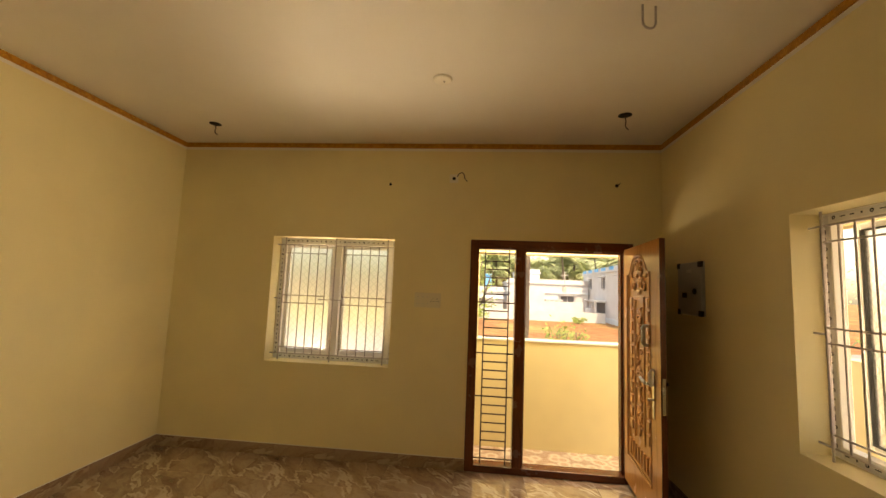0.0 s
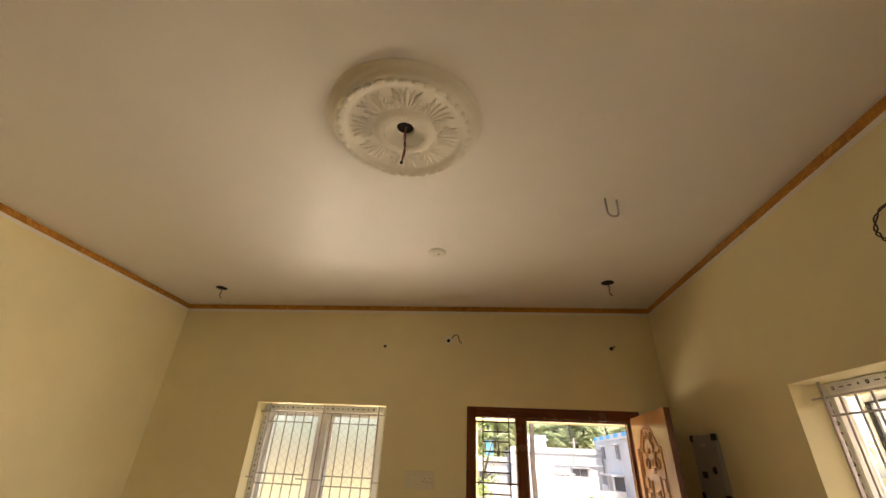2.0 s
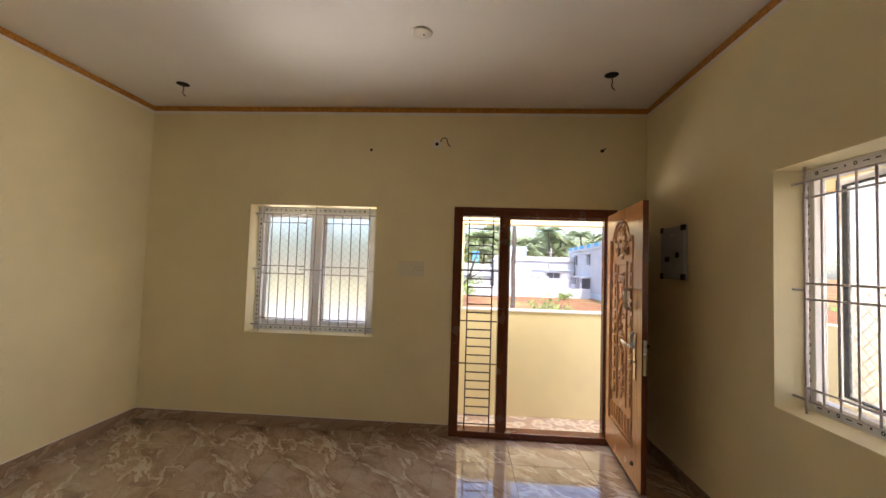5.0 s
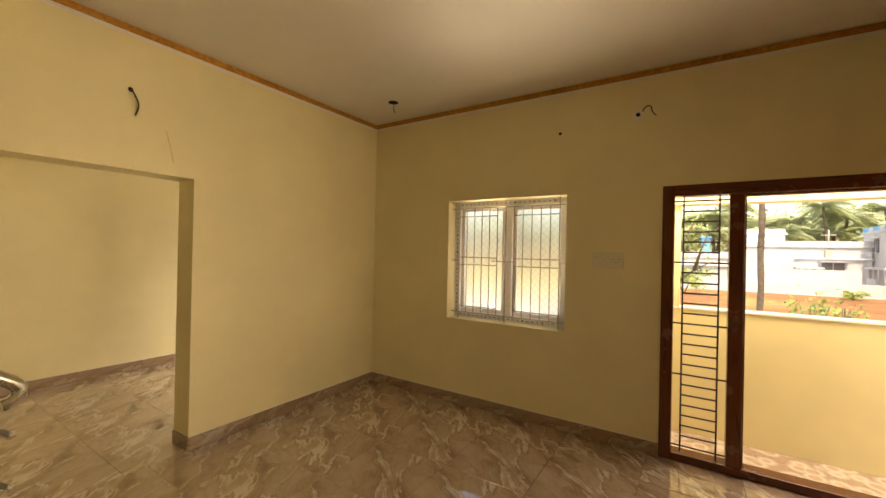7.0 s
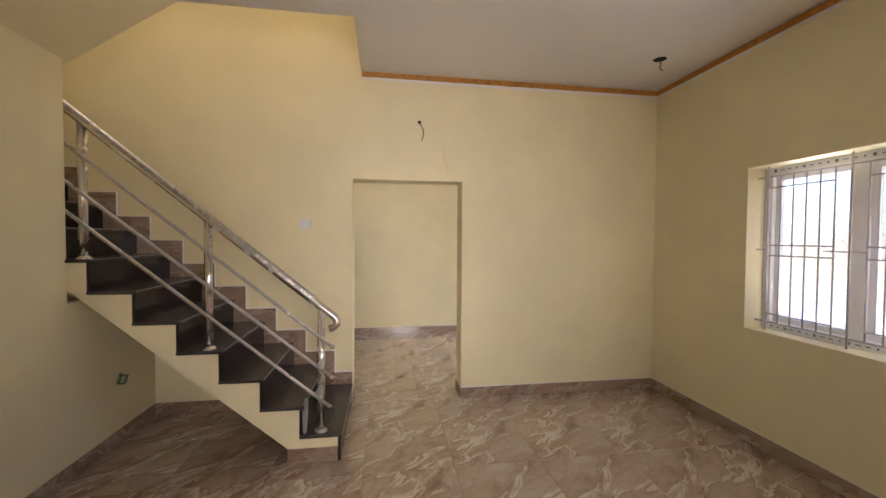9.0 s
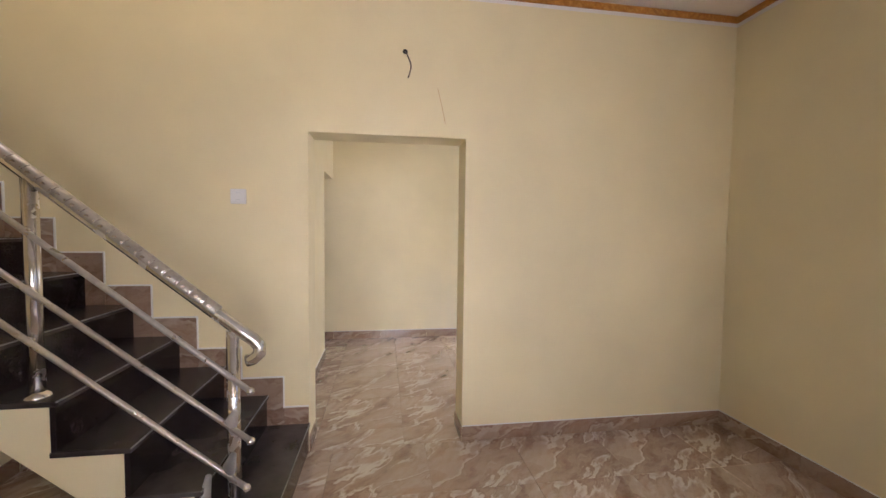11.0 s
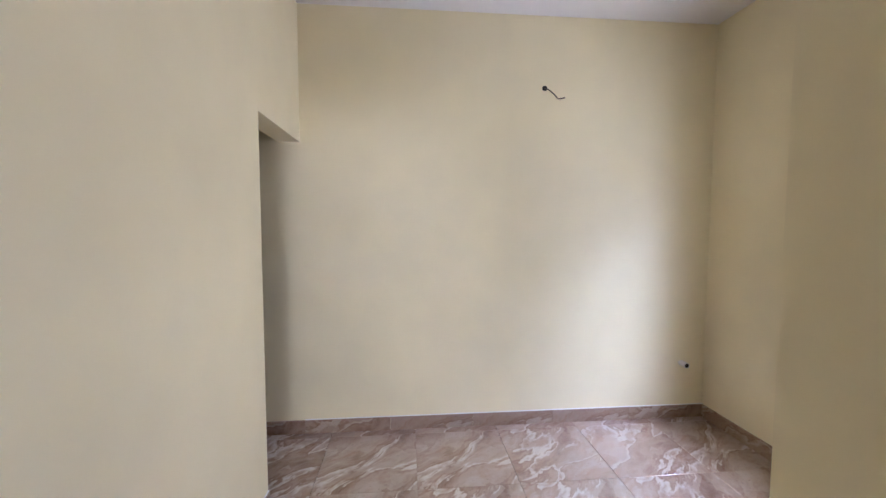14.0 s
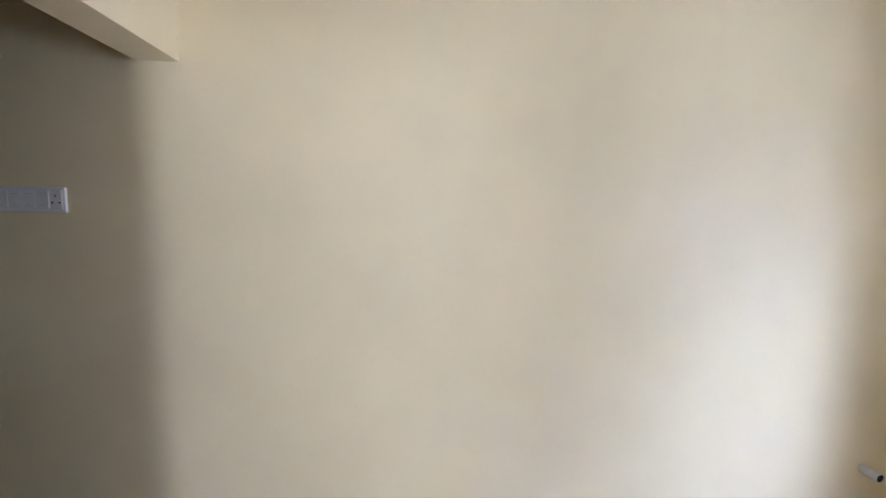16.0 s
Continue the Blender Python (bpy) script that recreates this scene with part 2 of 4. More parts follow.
cream = painted_plaster("cream_wall_paint", (0.80, 0.706, 0.448))
white_paint = painted_plaster("white_ceiling_paint", (0.80, 0.765, 0.725), 0.03)
outside_cream = painted_plaster("outside_cream_paint", (0.80, 0.69, 0.40))
floor_tile_mat = marble("polished_floor_tile", (0.175, 0.100, 0.067), (0.320, 0.214, 0.153), (0.68, 0.59, 0.50), 0.03)
skirting_mat = marble("skirting_tile", (0.15, 0.085, 0.05), (0.29, 0.19, 0.125), (0.48, 0.39, 0.30), 0.16, True)
grout = material("grout", (0.30, 0.21, 0.15), 0.9)
granite = speckled("black_granite", (0.010, 0.006, 0.007), (0.026, 0.018, 0.019), 0.14, 120, 0.02)
# tread colour: dust, lightened further for the sheen that treads catch over risers
dusty_sheen_granite = speckled("dusty_black_granite_sheen", (0.022, 0.017, 0.018), (0.076, 0.064, 0.063), 0.26, 7, 0.02)
granite.node_tree.nodes["Principled BSDF"].inputs["Specular IOR Level"].default_value = 0.25
# pale grey for the highlight along the treads' polished front bevels
glint_mat = speckled("granite_edge_glint", (0.10, 0.095, 0.09), (0.30, 0.29, 0.28), 0.4, 30, 0.05)
steel = metal("stainless_steel", (0.72, 0.70, 0.67), 0.16)
wrapped_steel = metal("steel_in_plastic_film", (0.55, 0.52, 0.48), 0.32, True)
film_mat = material("clear_plastic_film", (0.75, 0.73, 0.70), 0.3)
film_mat.node_tree.nodes["Principled BSDF"].inputs["Transmission Weight"].default_value = 0.75
teak = timber("varnished_teak", (0.36, 0.155, 0.055), (0.62, 0.31, 0.125), 0.22)
dark_teak = timber("dark_varnished_teak", (0.06, 0.015, 0.007), (0.17, 0.045, 0.018), 0.22)
dark_teak_across = timber("dark_varnished_teak_across", (0.06, 0.015, 0.007), (0.17, 0.045, 0.018), 0.22, axis=0)
upvc = material("white_plastic_profile", (0.88, 0.88, 0.88), 0.3)
tape = material("protective_tape", (0.74, 0.75, 0.77), 0.4)
ink = material("printed_ink", (0.03, 0.035, 0.05), 0.6)
gasket = material("black_gasket", (0.012, 0.012, 0.013), 0.6)
grille_paint = speckled("pale_primer_paint", (0.44, 0.40, 0.43), (0.58, 0.54, 0.57), 0.5, 60, 0.1)
brown_iron = speckled("brown_iron_paint", (0.05, 0.025, 0.02), (0.09, 0.05, 0.04), 0.45, 60, 0.1)
switch_white = material("white_switch_plastic", (0.78, 0.78, 0.78), 0.25)
film_white = material("milky_film", (0.74, 0.68, 0.52), 0.35)
switch_grey = material("grey_switch_plastic", (0.45, 0.47, 0.50), 0.3)
# near-black for flat discs that draw the shade inside holes
hole_dark = material("dark_hole", (0.012, 0.010, 0.009), 0.9)
wire_dark = material("dark_wire", (0.05, 0.025, 0.018), 0.5)
wire_red = material("red_wire", (0.30, 0.03, 0.015), 0.4)
wire_black = material("black_wire", (0.012, 0.012, 0.012), 0.4)
wire_green = material("green_wire", (0.015, 0.10, 0.03), 0.4)
milky_wrap = material("milky_wrapping_film", (0.80, 0.75, 0.66), 0.35)
pvc = material("ivory_pipe", (0.72, 0.68, 0.60), 0.35)
white_grout = material("white_grout", (0.80, 0.79, 0.75), 0.7)
plaster = painted_plaster("white_plaster", (0.80, 0.76, 0.68), 0.03)

trim_mat = material("ochre_brush_grained_band", (0.36, 0.15, 0.02), 0.35)
tn = Nodes(trim_mat)
tn.world()
tcol = tn.ramp(tn.noise(14, 5, 0.65, 2.0), (0.35, (0.34, 0.13, 0.014)), (0.55, (0.48, 0.21, 0.028)), (0.70, (0.62, 0.34, 0.08)))
tn.color(tcol)
tn.bump(tn.noise(30, 3), 0.2, 0.003)

glass = material("frosted_pattern_glass", (0.88, 0.92, 0.94), 0.4)
gb = glass.node_tree.nodes["Principled BSDF"]
gb.inputs["Transmission Weight"].default_value = 1.0
gb.inputs["IOR"].default_value = 1.12
gn = Nodes(glass)
axes = gn.t.nodes.new("ShaderNodeSeparateXYZ")
gn.link(gn.c, axes.inputs[0])


def calc(kind, a, b=None):
    q = gn.t.nodes.new("ShaderNodeMath")
    q.operation = kind
    for k, v in enumerate((a, b)):
        if isinstance(v, (int, float)):
            q.inputs[k].default_value = v
        elif v is not None:
            gn.link(v, q.inputs[k])
    return q.outputs[0]


# pressed leaves that lean by turns to either side, in a weave 36 mm wide
gu, gv = calc("MULTIPLY", axes.outputs["X"], math.pi / 0.036), calc("MULTIPLY", axes.outputs["Z"], math.pi / 0.036)
one, other = calc("ABSOLUTE", calc("SINE", calc("ADD", gu, gv))), calc("ABSOLUTE", calc("SINE", calc("SUBTRACT", gu, gv)))
turn = calc("GREATER_THAN", calc("MULTIPLY", calc("SINE", gu), calc("SINE", gv)), 0.0)
weave = calc("ADD", calc("MULTIPLY", turn, one), calc("MULTIPLY", calc("SUBTRACT", 1.0, turn), other))
flake = gn.ramp(weave, (0.50, 0.0), (0.66, 1.0))
gn.rough(gn.ramp(weave, (0.50, 0.30), (0.66, 0.58)))
gn.color(gn.mix(flake, (0.72, 0.77, 0.80), (0.95, 0.97, 1.0)))
gn.bump(flake, 0.2, 0.003)

# ---- the shell ----
XL, XR, YF, YB, ZC = -2.928, 1.830, 3.765, -0.930, 3.05
PX = -3.165                      # the far face of the wall between the two rooms
X2, Y2F, Y2B, ZC2 = -5.585, 3.635, 0.550, 3.03
W1 = (-1.889, -0.658, 0.865, 2.086)
W2 = (1.070, 2.295, 0.870, 2.107)
W3 = (-4.965, -3.740, 0.875, 2.060)
OP = (0.728, 1.747, 2.072)
DOOR = (0.083, 1.570, 2.105)
TOP = 5.7


def wall_rows_x(x0, x1, y0, y1, z0, z1, holes):
    """A wall along x with rectangular holes (x0, x1, z0, z1), as boxes."""
    rows, at = [], x0
    for a, b, c, d in sorted(holes):
        rows.append((at, a, y0, y1, z0, z1))
        if c > z0:
            rows.append((a, b, y0, y1, z0, c))
        if d < z1:
            rows.append((a, b, y0, y1, d, z1))
        at = b
    rows.append((at, x1, y0, y1, z0, z1))
    return rows


def wall_rows_y(x0, x1, y0, y1, z0, z1, holes):
    return [(r[2], r[3], r[0], r[1], r[4], r[5]) for r in wall_rows_x(y0, y1, x0, x1, z0, z1, holes)]


LOW = -0.95
structure("wall_front", boxes(*wall_rows_x(XL, 2.07, YF, 4.005, LOW, 3.2, [W1, (DOOR[0], DOOR[1], 0.0, DOOR[2])])), cream, "smooth cream painted wall with window and front door")
structure("wall_right", boxes(*wall_rows_y(XR, 2.07, -2.6, YF, LOW, 3.2, [W2])), cream, "smooth cream painted wall with barred window")
structure("wall_between", boxes(*wall_rows_y(PX, XL, -2.6, 4.005, LOW, ZC, [(OP[0], OP[1], -0.02, OP[2])]), *wall_rows_y(PX, XL, -2.6, 1.05, ZC, TOP, [(-1.15, 0.05, 4.2, 5.3)]), (PX, XL, 1.05, 4.005, ZC, 3.2)), cream, "cream painted wall with a plain doorway beside the stairs")
structure("wall_rear", boxes((-2.0, -1.05, YB - 0.12, YB, 0, 2.66), (-1.05, XR, YB - 0.12, YB, 0, ZC)), cream, "plain cream painted wall behind the stairs")
structure("wall_dining_front", boxes(*wall_rows_x(-5.825, PX, Y2F, 3.875, LOW, 3.2, [W3])), cream, "cream painted wall with a barred window")
structure("wall_dining_far", boxes((-5.825, X2, -2.6, Y2F, LOW, 3.2)), cream, "plain cream painted wall over marble skirting")
structure("wall_dining_side", boxes((-4.82, PX, Y2B - 0.15, Y2B, 0, ZC2), (X2, -4.82, Y2B - 0.15, Y2B, 2.095, ZC2)), cream, "cream painted wall with an open kitchen passage")
structure("wall_back", boxes((-5.825, 2.07, -2.84, -2.6, LOW, TOP)), cream, "plain cream painted wall")
structure("wall_stair_head", boxes((PX + 0.237, -1.05, 0.81, 1.05, 3.2, TOP), (-1.05, -0.81, -2.6, 1.05, 3.2, TOP)), cream, "cream painted upper stairwell wall")
structure("roof_stair_head", boxes((PX, -0.81, -2.6, 1.05, TOP, TOP + 0.15)), white_paint, "flat concrete roof over the stairwell", "roof")

ceiling_rows = [(-2.05, XR, YB, YF, ZC, 3.2), (XL, -2.05, 0.81, YF, ZC, 3.2), (-1.05, XR, -2.6, YB, ZC, 3.2)]
ceiling_rows[0] = (-2.05, XR, -0.30, YF, ZC, 3.2)
ceiling_rows.append((-1.05, XR, YB, -0.30, ZC, 3.2))
structure("ceiling", boxes(*ceiling_rows), white_paint, "flat white painted living room ceiling", "ceiling")
structure("ceiling_dining", boxes((X2, PX, -2.6, Y2F, ZC2, 3.2)), white_paint, "flat white painted dining room ceiling", "ceiling")
slab_edge = structure("stairwell_edge", boxes((XL, -2.05, 0.804, 0.81, ZC + 0.002, 3.2), (-2.056, -2.05, -0.30, 0.804, ZC + 0.002, 3.2)), cream, "cream painted slab edge round the stairwell", "trim")

# the underside of the returning flight
bm = bmesh.new()
prism(bm, [(-0.30, 3.05), (-0.93, 2.615), (-1.65, 2.12), (-1.65, 2.30), (-0.93, 2.80), (-0.30, 3.2)], "x", -2.05, -1.05)
structure("upper_flight_soffit", bm, cream, "sloping cream painted underside of the upper flight", "soffit")

# ochre band under the ceiling
def band(name, *rows):
    return structure(name, boxes(*rows, bev=0.002), trim_mat, "ochre brown brush-grained band under the ceiling", "trim")


band("trim_front", (XL, XR, YF - 0.012, YF, 2.997, 3.043))
band("trim_left", (XL, XL + 0.012, 0.81, YF - 0.012, 2.997, 3.043))
band("trim_right", (XR - 0.012, XR, -0.93, YF - 0.012, 2.997, 3.043))

# the ceiling's white paint runs a little way down the wall below the band
structure("trim_paint_edge", boxes((XL + 0.002, XR - 0.002, YF - 0.002, YF, 2.970, 2.997), (XL, XL + 0.002, 0.81, YF, 2.972, 2.997), (XR - 0.002, XR, -0.93, YF, 2.970, 2.997)), white_paint, "narrow white painted edge below the ochre band", "trim")

# ---- floors ----
floor = structure("floor", boxes((XL, 2.07, -2.6, YF, -0.25, -0.011), (X2, PX, -2.6, Y2F, -0.25, -0.011), (PX, XL, OP[0], OP[1], -0.25, -0.011)), grout, "polished beige-brown marble-look tiled floor", "floor")
TILE = 0.606


def tile_mesh(w, d, name, mat, h=0.011, gap=0.0007):
    bm = bmesh.new()
    box(bm, -w / 2 + gap, w / 2 - gap, -d / 2 + gap, d / 2 - gap, -h, 0, bev=0.0)
    edges = [e for e in bm.edges if all(v.co.z > -h / 2 for v in e.verts)]
    bmesh.ops.bevel(bm, geom=edges, offset=0.0015, segments=1, affect="EDGES")
    return mesh_of(bm, name, mat)


def lay_tiles(x0, x1, y0, y1, ox, oy, parent, name="floor_tile", mat=floor_tile_mat, z=0.0, size=TILE, turned=True):
    cache = {}
    i0, i1 = math.floor((x0 - ox) / size), math.ceil((x1 - ox) / size)
    j0, j1 = math.floor((y0 - oy) / size), math.ceil((y1 - oy) / size)
    for i in range(i0, i1):
        for j in range(j0, j1):
            a, b = max(x0, ox + i * size), min(x1, ox + (i + 1) * size)
            c, d = max(y0, oy + j * size), min(y1, oy + (j + 1) * size)
            if b - a < 0.01 or d - c < 0.01:
                continue
            key = (round(b - a, 3), round(d - c, 3))
            if key not in cache:
                cache[key] = tile_mesh(*key, name, mat)
            piece(name, cache[key], parent, pose((a + b) / 2, (c + d) / 2, z))


# ---- skirting ----
def skirting(name, runs, label="low brown marble-look tile skirting"):
    """Runs along x ('x', a, b, y, side) or y ('y', a, b, x, side); side is the way that it faces."""
    base = structure(name, None, None, label, "baseboard")
    for axis, a, b, c, side in runs:
        n = max(1, round((b - a) / TILE))
        step = (b - a) / n
        bm = box(bmesh.new(), -step / 2 + 0.0008, step / 2 - 0.0008, -0.005, 0.005, 0.0, 0.1, bev=0.0015)
        me = mesh_of(bm, "skirting_tile", skirting_mat)
        for k in range(n):
            m = a + (k + 0.5) * step
            piece("skirting_tile", me, base, pose(m, c + side * 0.005, 0) if axis == "x" else pose(c + side * 0.005, m, 0, 0, 0, 90))
    return base

# ---- windows ----
def window(name, width, height, place, label, sash_angles=(0, 0), detailed=True):
    """Local axes: x along the wall, y outwards through the wall, z up, origin at the hole's lower corner on the room's face."""
    base = structure(name, None, None, label, "window")
    base.matrix_world = place
    fy0, fy1, fw = 0.155, 0.215, 0.060
    bm = boxes((0, fw, fy0, fy1, 0, height), (width - fw, width, fy0, fy1, 0, height), (fw, width - fw, fy0, fy1, 0, fw), (fw, width - fw, fy0, fy1, height - fw, height),
               (width / 2 - 0.038, width / 2 + 0.038, fy0, fy1, fw, height - fw), bev=0.004)
    fr = part("window_frame", bm, upvc, base)
    # printed protective tape on the frame's room side
    bm = boxes((0.006, fw - 0.012, fy0 - 0.0012, fy0 - 0.0002, 0.01, height - 0.01), (width - fw + 0.012, width - 0.006, fy0 - 0.0012, fy0 - 0.0002, 0.01, height - 0.01),
               (fw, width - fw, fy0 - 0.0012, fy0 - 0.0002, 0.008, fw - 0.012), (fw, width - fw, fy0 - 0.0012, fy0 - 0.0002, height - fw + 0.012, height - 0.008))
    part("protective_tape", bm, tape, fr, "grey printed protective tape")
    bm = bmesh.new()
    yy = fy0 - 0.0016

    def mark(u, v, k, upright):
        w, h = ((0.024, 0.006), (0.010, 0.010), (0.016, 0.016), (0.030, 0.005))[k % 4]
        if upright:
            w, h = h, w
        if k % 4 == 2:
            lathe(bm, [(0.004, 0), (0.010, 0), (0.010, 0.0006), (0.004, 0.0006)], pose(u, yy, v, 90, 0, 0), 12)
        else:
            box(bm, u - w / 2, u + w / 2, yy, yy + 0.0006, v - h / 2, v + h / 2)

    for k in range(int((height - 0.1) / 0.045)):
        mark(fw / 2 - 0.003, 0.06 + 0.045 * k, k, True)
        mark(width - fw / 2 + 0.003, 0.06 + 0.045 * k, k + 1, True)
    for k in range(int((width - 0.14) / 0.05)):
        mark(0.08 + 0.05 * k, fw / 2 - 0.003, k, False)
        mark(0.08 + 0.05 * k, height - fw / 2 + 0.003, k + 2, False)
    part("printed_marks", bm, ink, fr, "dark unreadable print on the tape")
    # two sashes, each with its pane
    sw, sh = (width - 2 * fw - 0.076) / 2, height - 2 * fw
    for k, angle in enumerate(sash_angles):
        hinge_x = fw if k == 0 else width - fw
        if angle and k == 0:
            hinge_x = fw + sw + 0.004
        d = 1 if (k == 0) != bool(angle) else -1
        m = pose(hinge_x, fy1 - 0.030, fw, 0, 0, angle * d)
        bm = bmesh.new()
        s = 0.034
        lo, hi = (0, sw) if d > 0 else (-sw, 0)
        for r in ((lo, lo + s, 0, 0.042, 0, sh), (hi - s, hi, 0, 0.042, 0, sh), (lo + s, hi - s, 0, 0.042, 0, s), (lo + s, hi - s, 0, 0.042, sh - s, sh)):
            box(bm, *r, bev=0.004)
        sash = part("sash", bm, upvc, base, "white plastic casement sash", m)
        bm = boxes((lo + s, lo + s + 0.006, -0.001, 0.030, s, sh - s), (hi - s - 0.006, hi - s, -0.001, 0.030, s, sh - s), (lo + s, hi - s, -0.001, 0.030, s, s + 0.006), (lo + s, hi - s, -0.001, 0.030, sh - s - 0.006, sh - s))
        part("gasket", bm, gasket if angle else tape, sash)
        if angle:
            part("edge_seal", boxes((lo - 0.004, lo, 0.0, 0.018, 0, sh), (hi, hi + 0.004, 0.0, 0.018, 0, sh)), gasket, sash, "black rubber seal")
        pane = part("pane", boxes((lo + s, hi - s, 0.018, 0.023, s, sh - s)), glass, sash, "obscured patterned glass")
        pane.visible_shadow = False
    # welded grille: an outer ring of bars, then two bays of close uprights
    grille = part("grille", bmesh.new(), grille_paint, base, "pale painted welded iron grille")
    gy, r = 0.095, 0.0052
    def bar(p, q, rad=r):
        part("bar", tube(bmesh.new(), [p, q], rad, 8), grille_paint, grille)
    a, b = 0.088, width - 0.084
    for u in (a, width / 2, b):
        bar((u, gy - 0.009, 0.0), (u, gy - 0.009, height), 0.0062)
    zt, zm, zb = height - 0.075, height * 0.494, 0.062
    for v in (zt, zb):
        bar((0.0, gy, v), (width, gy, v), 0.0058)
    for p, q in ((0.0, a), (width / 2 - 0.155, width / 2 + 0.085), (b, width)):
        bar((p, gy, zm), (q, gy, zm))
    for lo, hi in ((a, width / 2 - 0.095), (width / 2 + 0.085, b)):
        step = (hi - lo) / 5
        for k in range(6):
            bar((lo + k * step, gy, zb), (lo + k * step, gy, zt))
        for v in (zt - 0.085, zm + 0.033, zm - 0.043, zb + 0.065):
            bar((lo, gy - 0.006, v), (hi, gy - 0.006, v))
    return base


window("window_front", W1[1] - W1[0], W1[3] - W1[2], pose(W1[0], YF, W1[2]), "white two-leaf window with patterned glass behind iron grille")
window("window_side", W2[1] - W2[0], W2[3] - W2[2], pose(XR, W2[1], W2[2], 0, 0, -90), "white window with a leaf ajar behind iron grille", (8, 0))
window("window_dining", W3[1] - W3[0], W3[3] - W3[2], pose(W3[0], Y2F, W3[2]), "white two-leaf window with patterned glass behind iron grille")

# ---- front door frame with sidelight ----
x0, x1, zt = DOOR
F0, F1 = YF - 0.012, YF + 0.115
door_frame = structure("door_frame", None, None, "dark varnished teak door frame with a barred sidelight", "door frame")
for nm, r, mat in (("post", (x0, x0 + 0.082, F0, F1, 0, zt), dark_teak), ("mullion", (0.508, 0.598, F0, F1, 0.06, zt - 0.085), dark_teak), ("post", (1.486, x1, F0, F1, 0, zt), dark_teak),
                   ("head", (x0 + 0.082, 1.486, F0, F1, zt - 0.085, zt), dark_teak_across), ("sill", (x0 + 0.082, 1.486, F0, F1, 0, 0.06), dark_teak_across)):
    part(nm, boxes(r, bev=0.006), mat, door_frame)
part("rebate", boxes((0.598, 0.612, YF + 0.045, F1 - 0.004, 0.06, zt - 0.085), (1.472, 1.486, YF + 0.045, F1 - 0.004, 0.06, zt - 0.085), (0.612, 1.472, YF + 0.045, F1 - 0.004, zt - 0.099, zt - 0.085), bev=0.002), dark_teak, door_frame)
side_grille = part("sidelight_grille", bmesh.new(), brown_iron, door_frame, "brown painted iron ladder grille")
def iron(p, q, rad=0.006):
    part("bar", tube(bmesh.new(), [p, q], rad, 8), brown_iron, side_grille)
gy = YF + 0.05
for u in (0.225, 0.452):
    iron((u, gy, 0.06), (u, gy, 2.02))
N = 25
for k in range(N):
    v = 0.105 + k * (1.985 - 0.105) / (N - 1)
    wide = k in (0, 7, 12, 18, 24)
    iron((0.165 if wide else 0.225, gy - 0.008, v), (0.508 if wide else 0.452, gy - 0.008, v), 0.0062)
part("hole_plate", box(bmesh.new(), 0.590, 0.5995, YF + 0.02, YF + 0.04, 1.0, 1.09, bev=0.001), steel, door_frame, "steel strike plate")

# ---- the carved leaf ----
LEN, H0, H1 = 0.864, 0.012, 2.000
door = thing("front_door", None, None, "varnished teak front door standing open, carved with flowers and arches", "door")
door.matrix_world = pose(1.484, F0 - 0.004, 0.045, 0, 0, -94.7)
PL, PR, PB, SH, CR = 0.085, 0.675, 0.235, 1.775, 1.925      # the sunk panel's edges, shoulders and crown


def arch(inset=0.0):
    """The arched outline of the sunk panel, from its lower left corner round."""
    l, r, b, s, c = PL + inset, PR - inset, PB + inset, SH - inset * 0.6, CR - inset
    w, mid = r - l, (PL + PR) / 2
    pts = [(l, b), (l, s), (l + 0.10 * w, s)]
    for k in range(1, 8):
        a = k / 8
        pts.append((l + (0.10 + 0.13 * a) * w, s + (c - s) * 0.55 * (3 * a * a - 2 * a ** 3)))
    for k in range(0, 9):
        a = math.pi * (1 - k / 8)
        pts.append((mid + 0.27 * w * math.cos(a), s + (c - s) * 0.55 + (c - s) * 0.45 * math.sin(a)))
    right = [(l + r - p, q) for p, q in reversed(pts[:10])]
    return pts + right


bm = bmesh.new()
hole = arch()
# the face around the panel: stiles, rails and the arched head
box(bm, 0, PL, 0.0, 0.038, H0, H1)
box(bm, PR, LEN, 0.0, 0.038, H0, H1)
box(bm, PL, PR, 0.0, 0.038, H0, PB)
head = [p for p in hole if p[1] >= SH - 1e-6]
prism(bm, head + [(PR, H1), (PL, H1)], "y", 0.0, 0.038)
part("stiles_and_rails", bm, teak, door)
part("edge_band", boxes((LEN, LEN + 0.004, 0.0, 0.038, H0, H1), bev=0.001), dark_teak, door, "dark stained leading edge")
part("sunk_panel", boxes((PL, PR, 0.016, 0.030, PB, CR)), teak, door)
bm = bmesh.new()
for inset, y, r in ((0.006, 0.002, 0.010), (0.030, 0.010, 0.008)):
    pts = arch(inset)
    tube(bm, [(p, y, q) for p, q in pts + pts[:1]], r, 8, False)
part("arched_moulding", bm, teak, door, "rounded moulding round the panel")
mid = (PL + PR) / 2


def scroll(bm, cx, cz, r0, turns, start, flip=1, rad=0.009, steps=22):
    pts = []
    for k in range(steps):
        a = start + flip * turns * 2 * math.pi * k / (steps - 1)
        q = r0 * (1 - 0.75 * k / (steps - 1))
        pts.append((cx + q * math.cos(a), 0.008, cz + q * math.sin(a)))
    tube(bm, pts, [rad * (1 - 0.5 * k / steps) for k in range(steps)], 6)


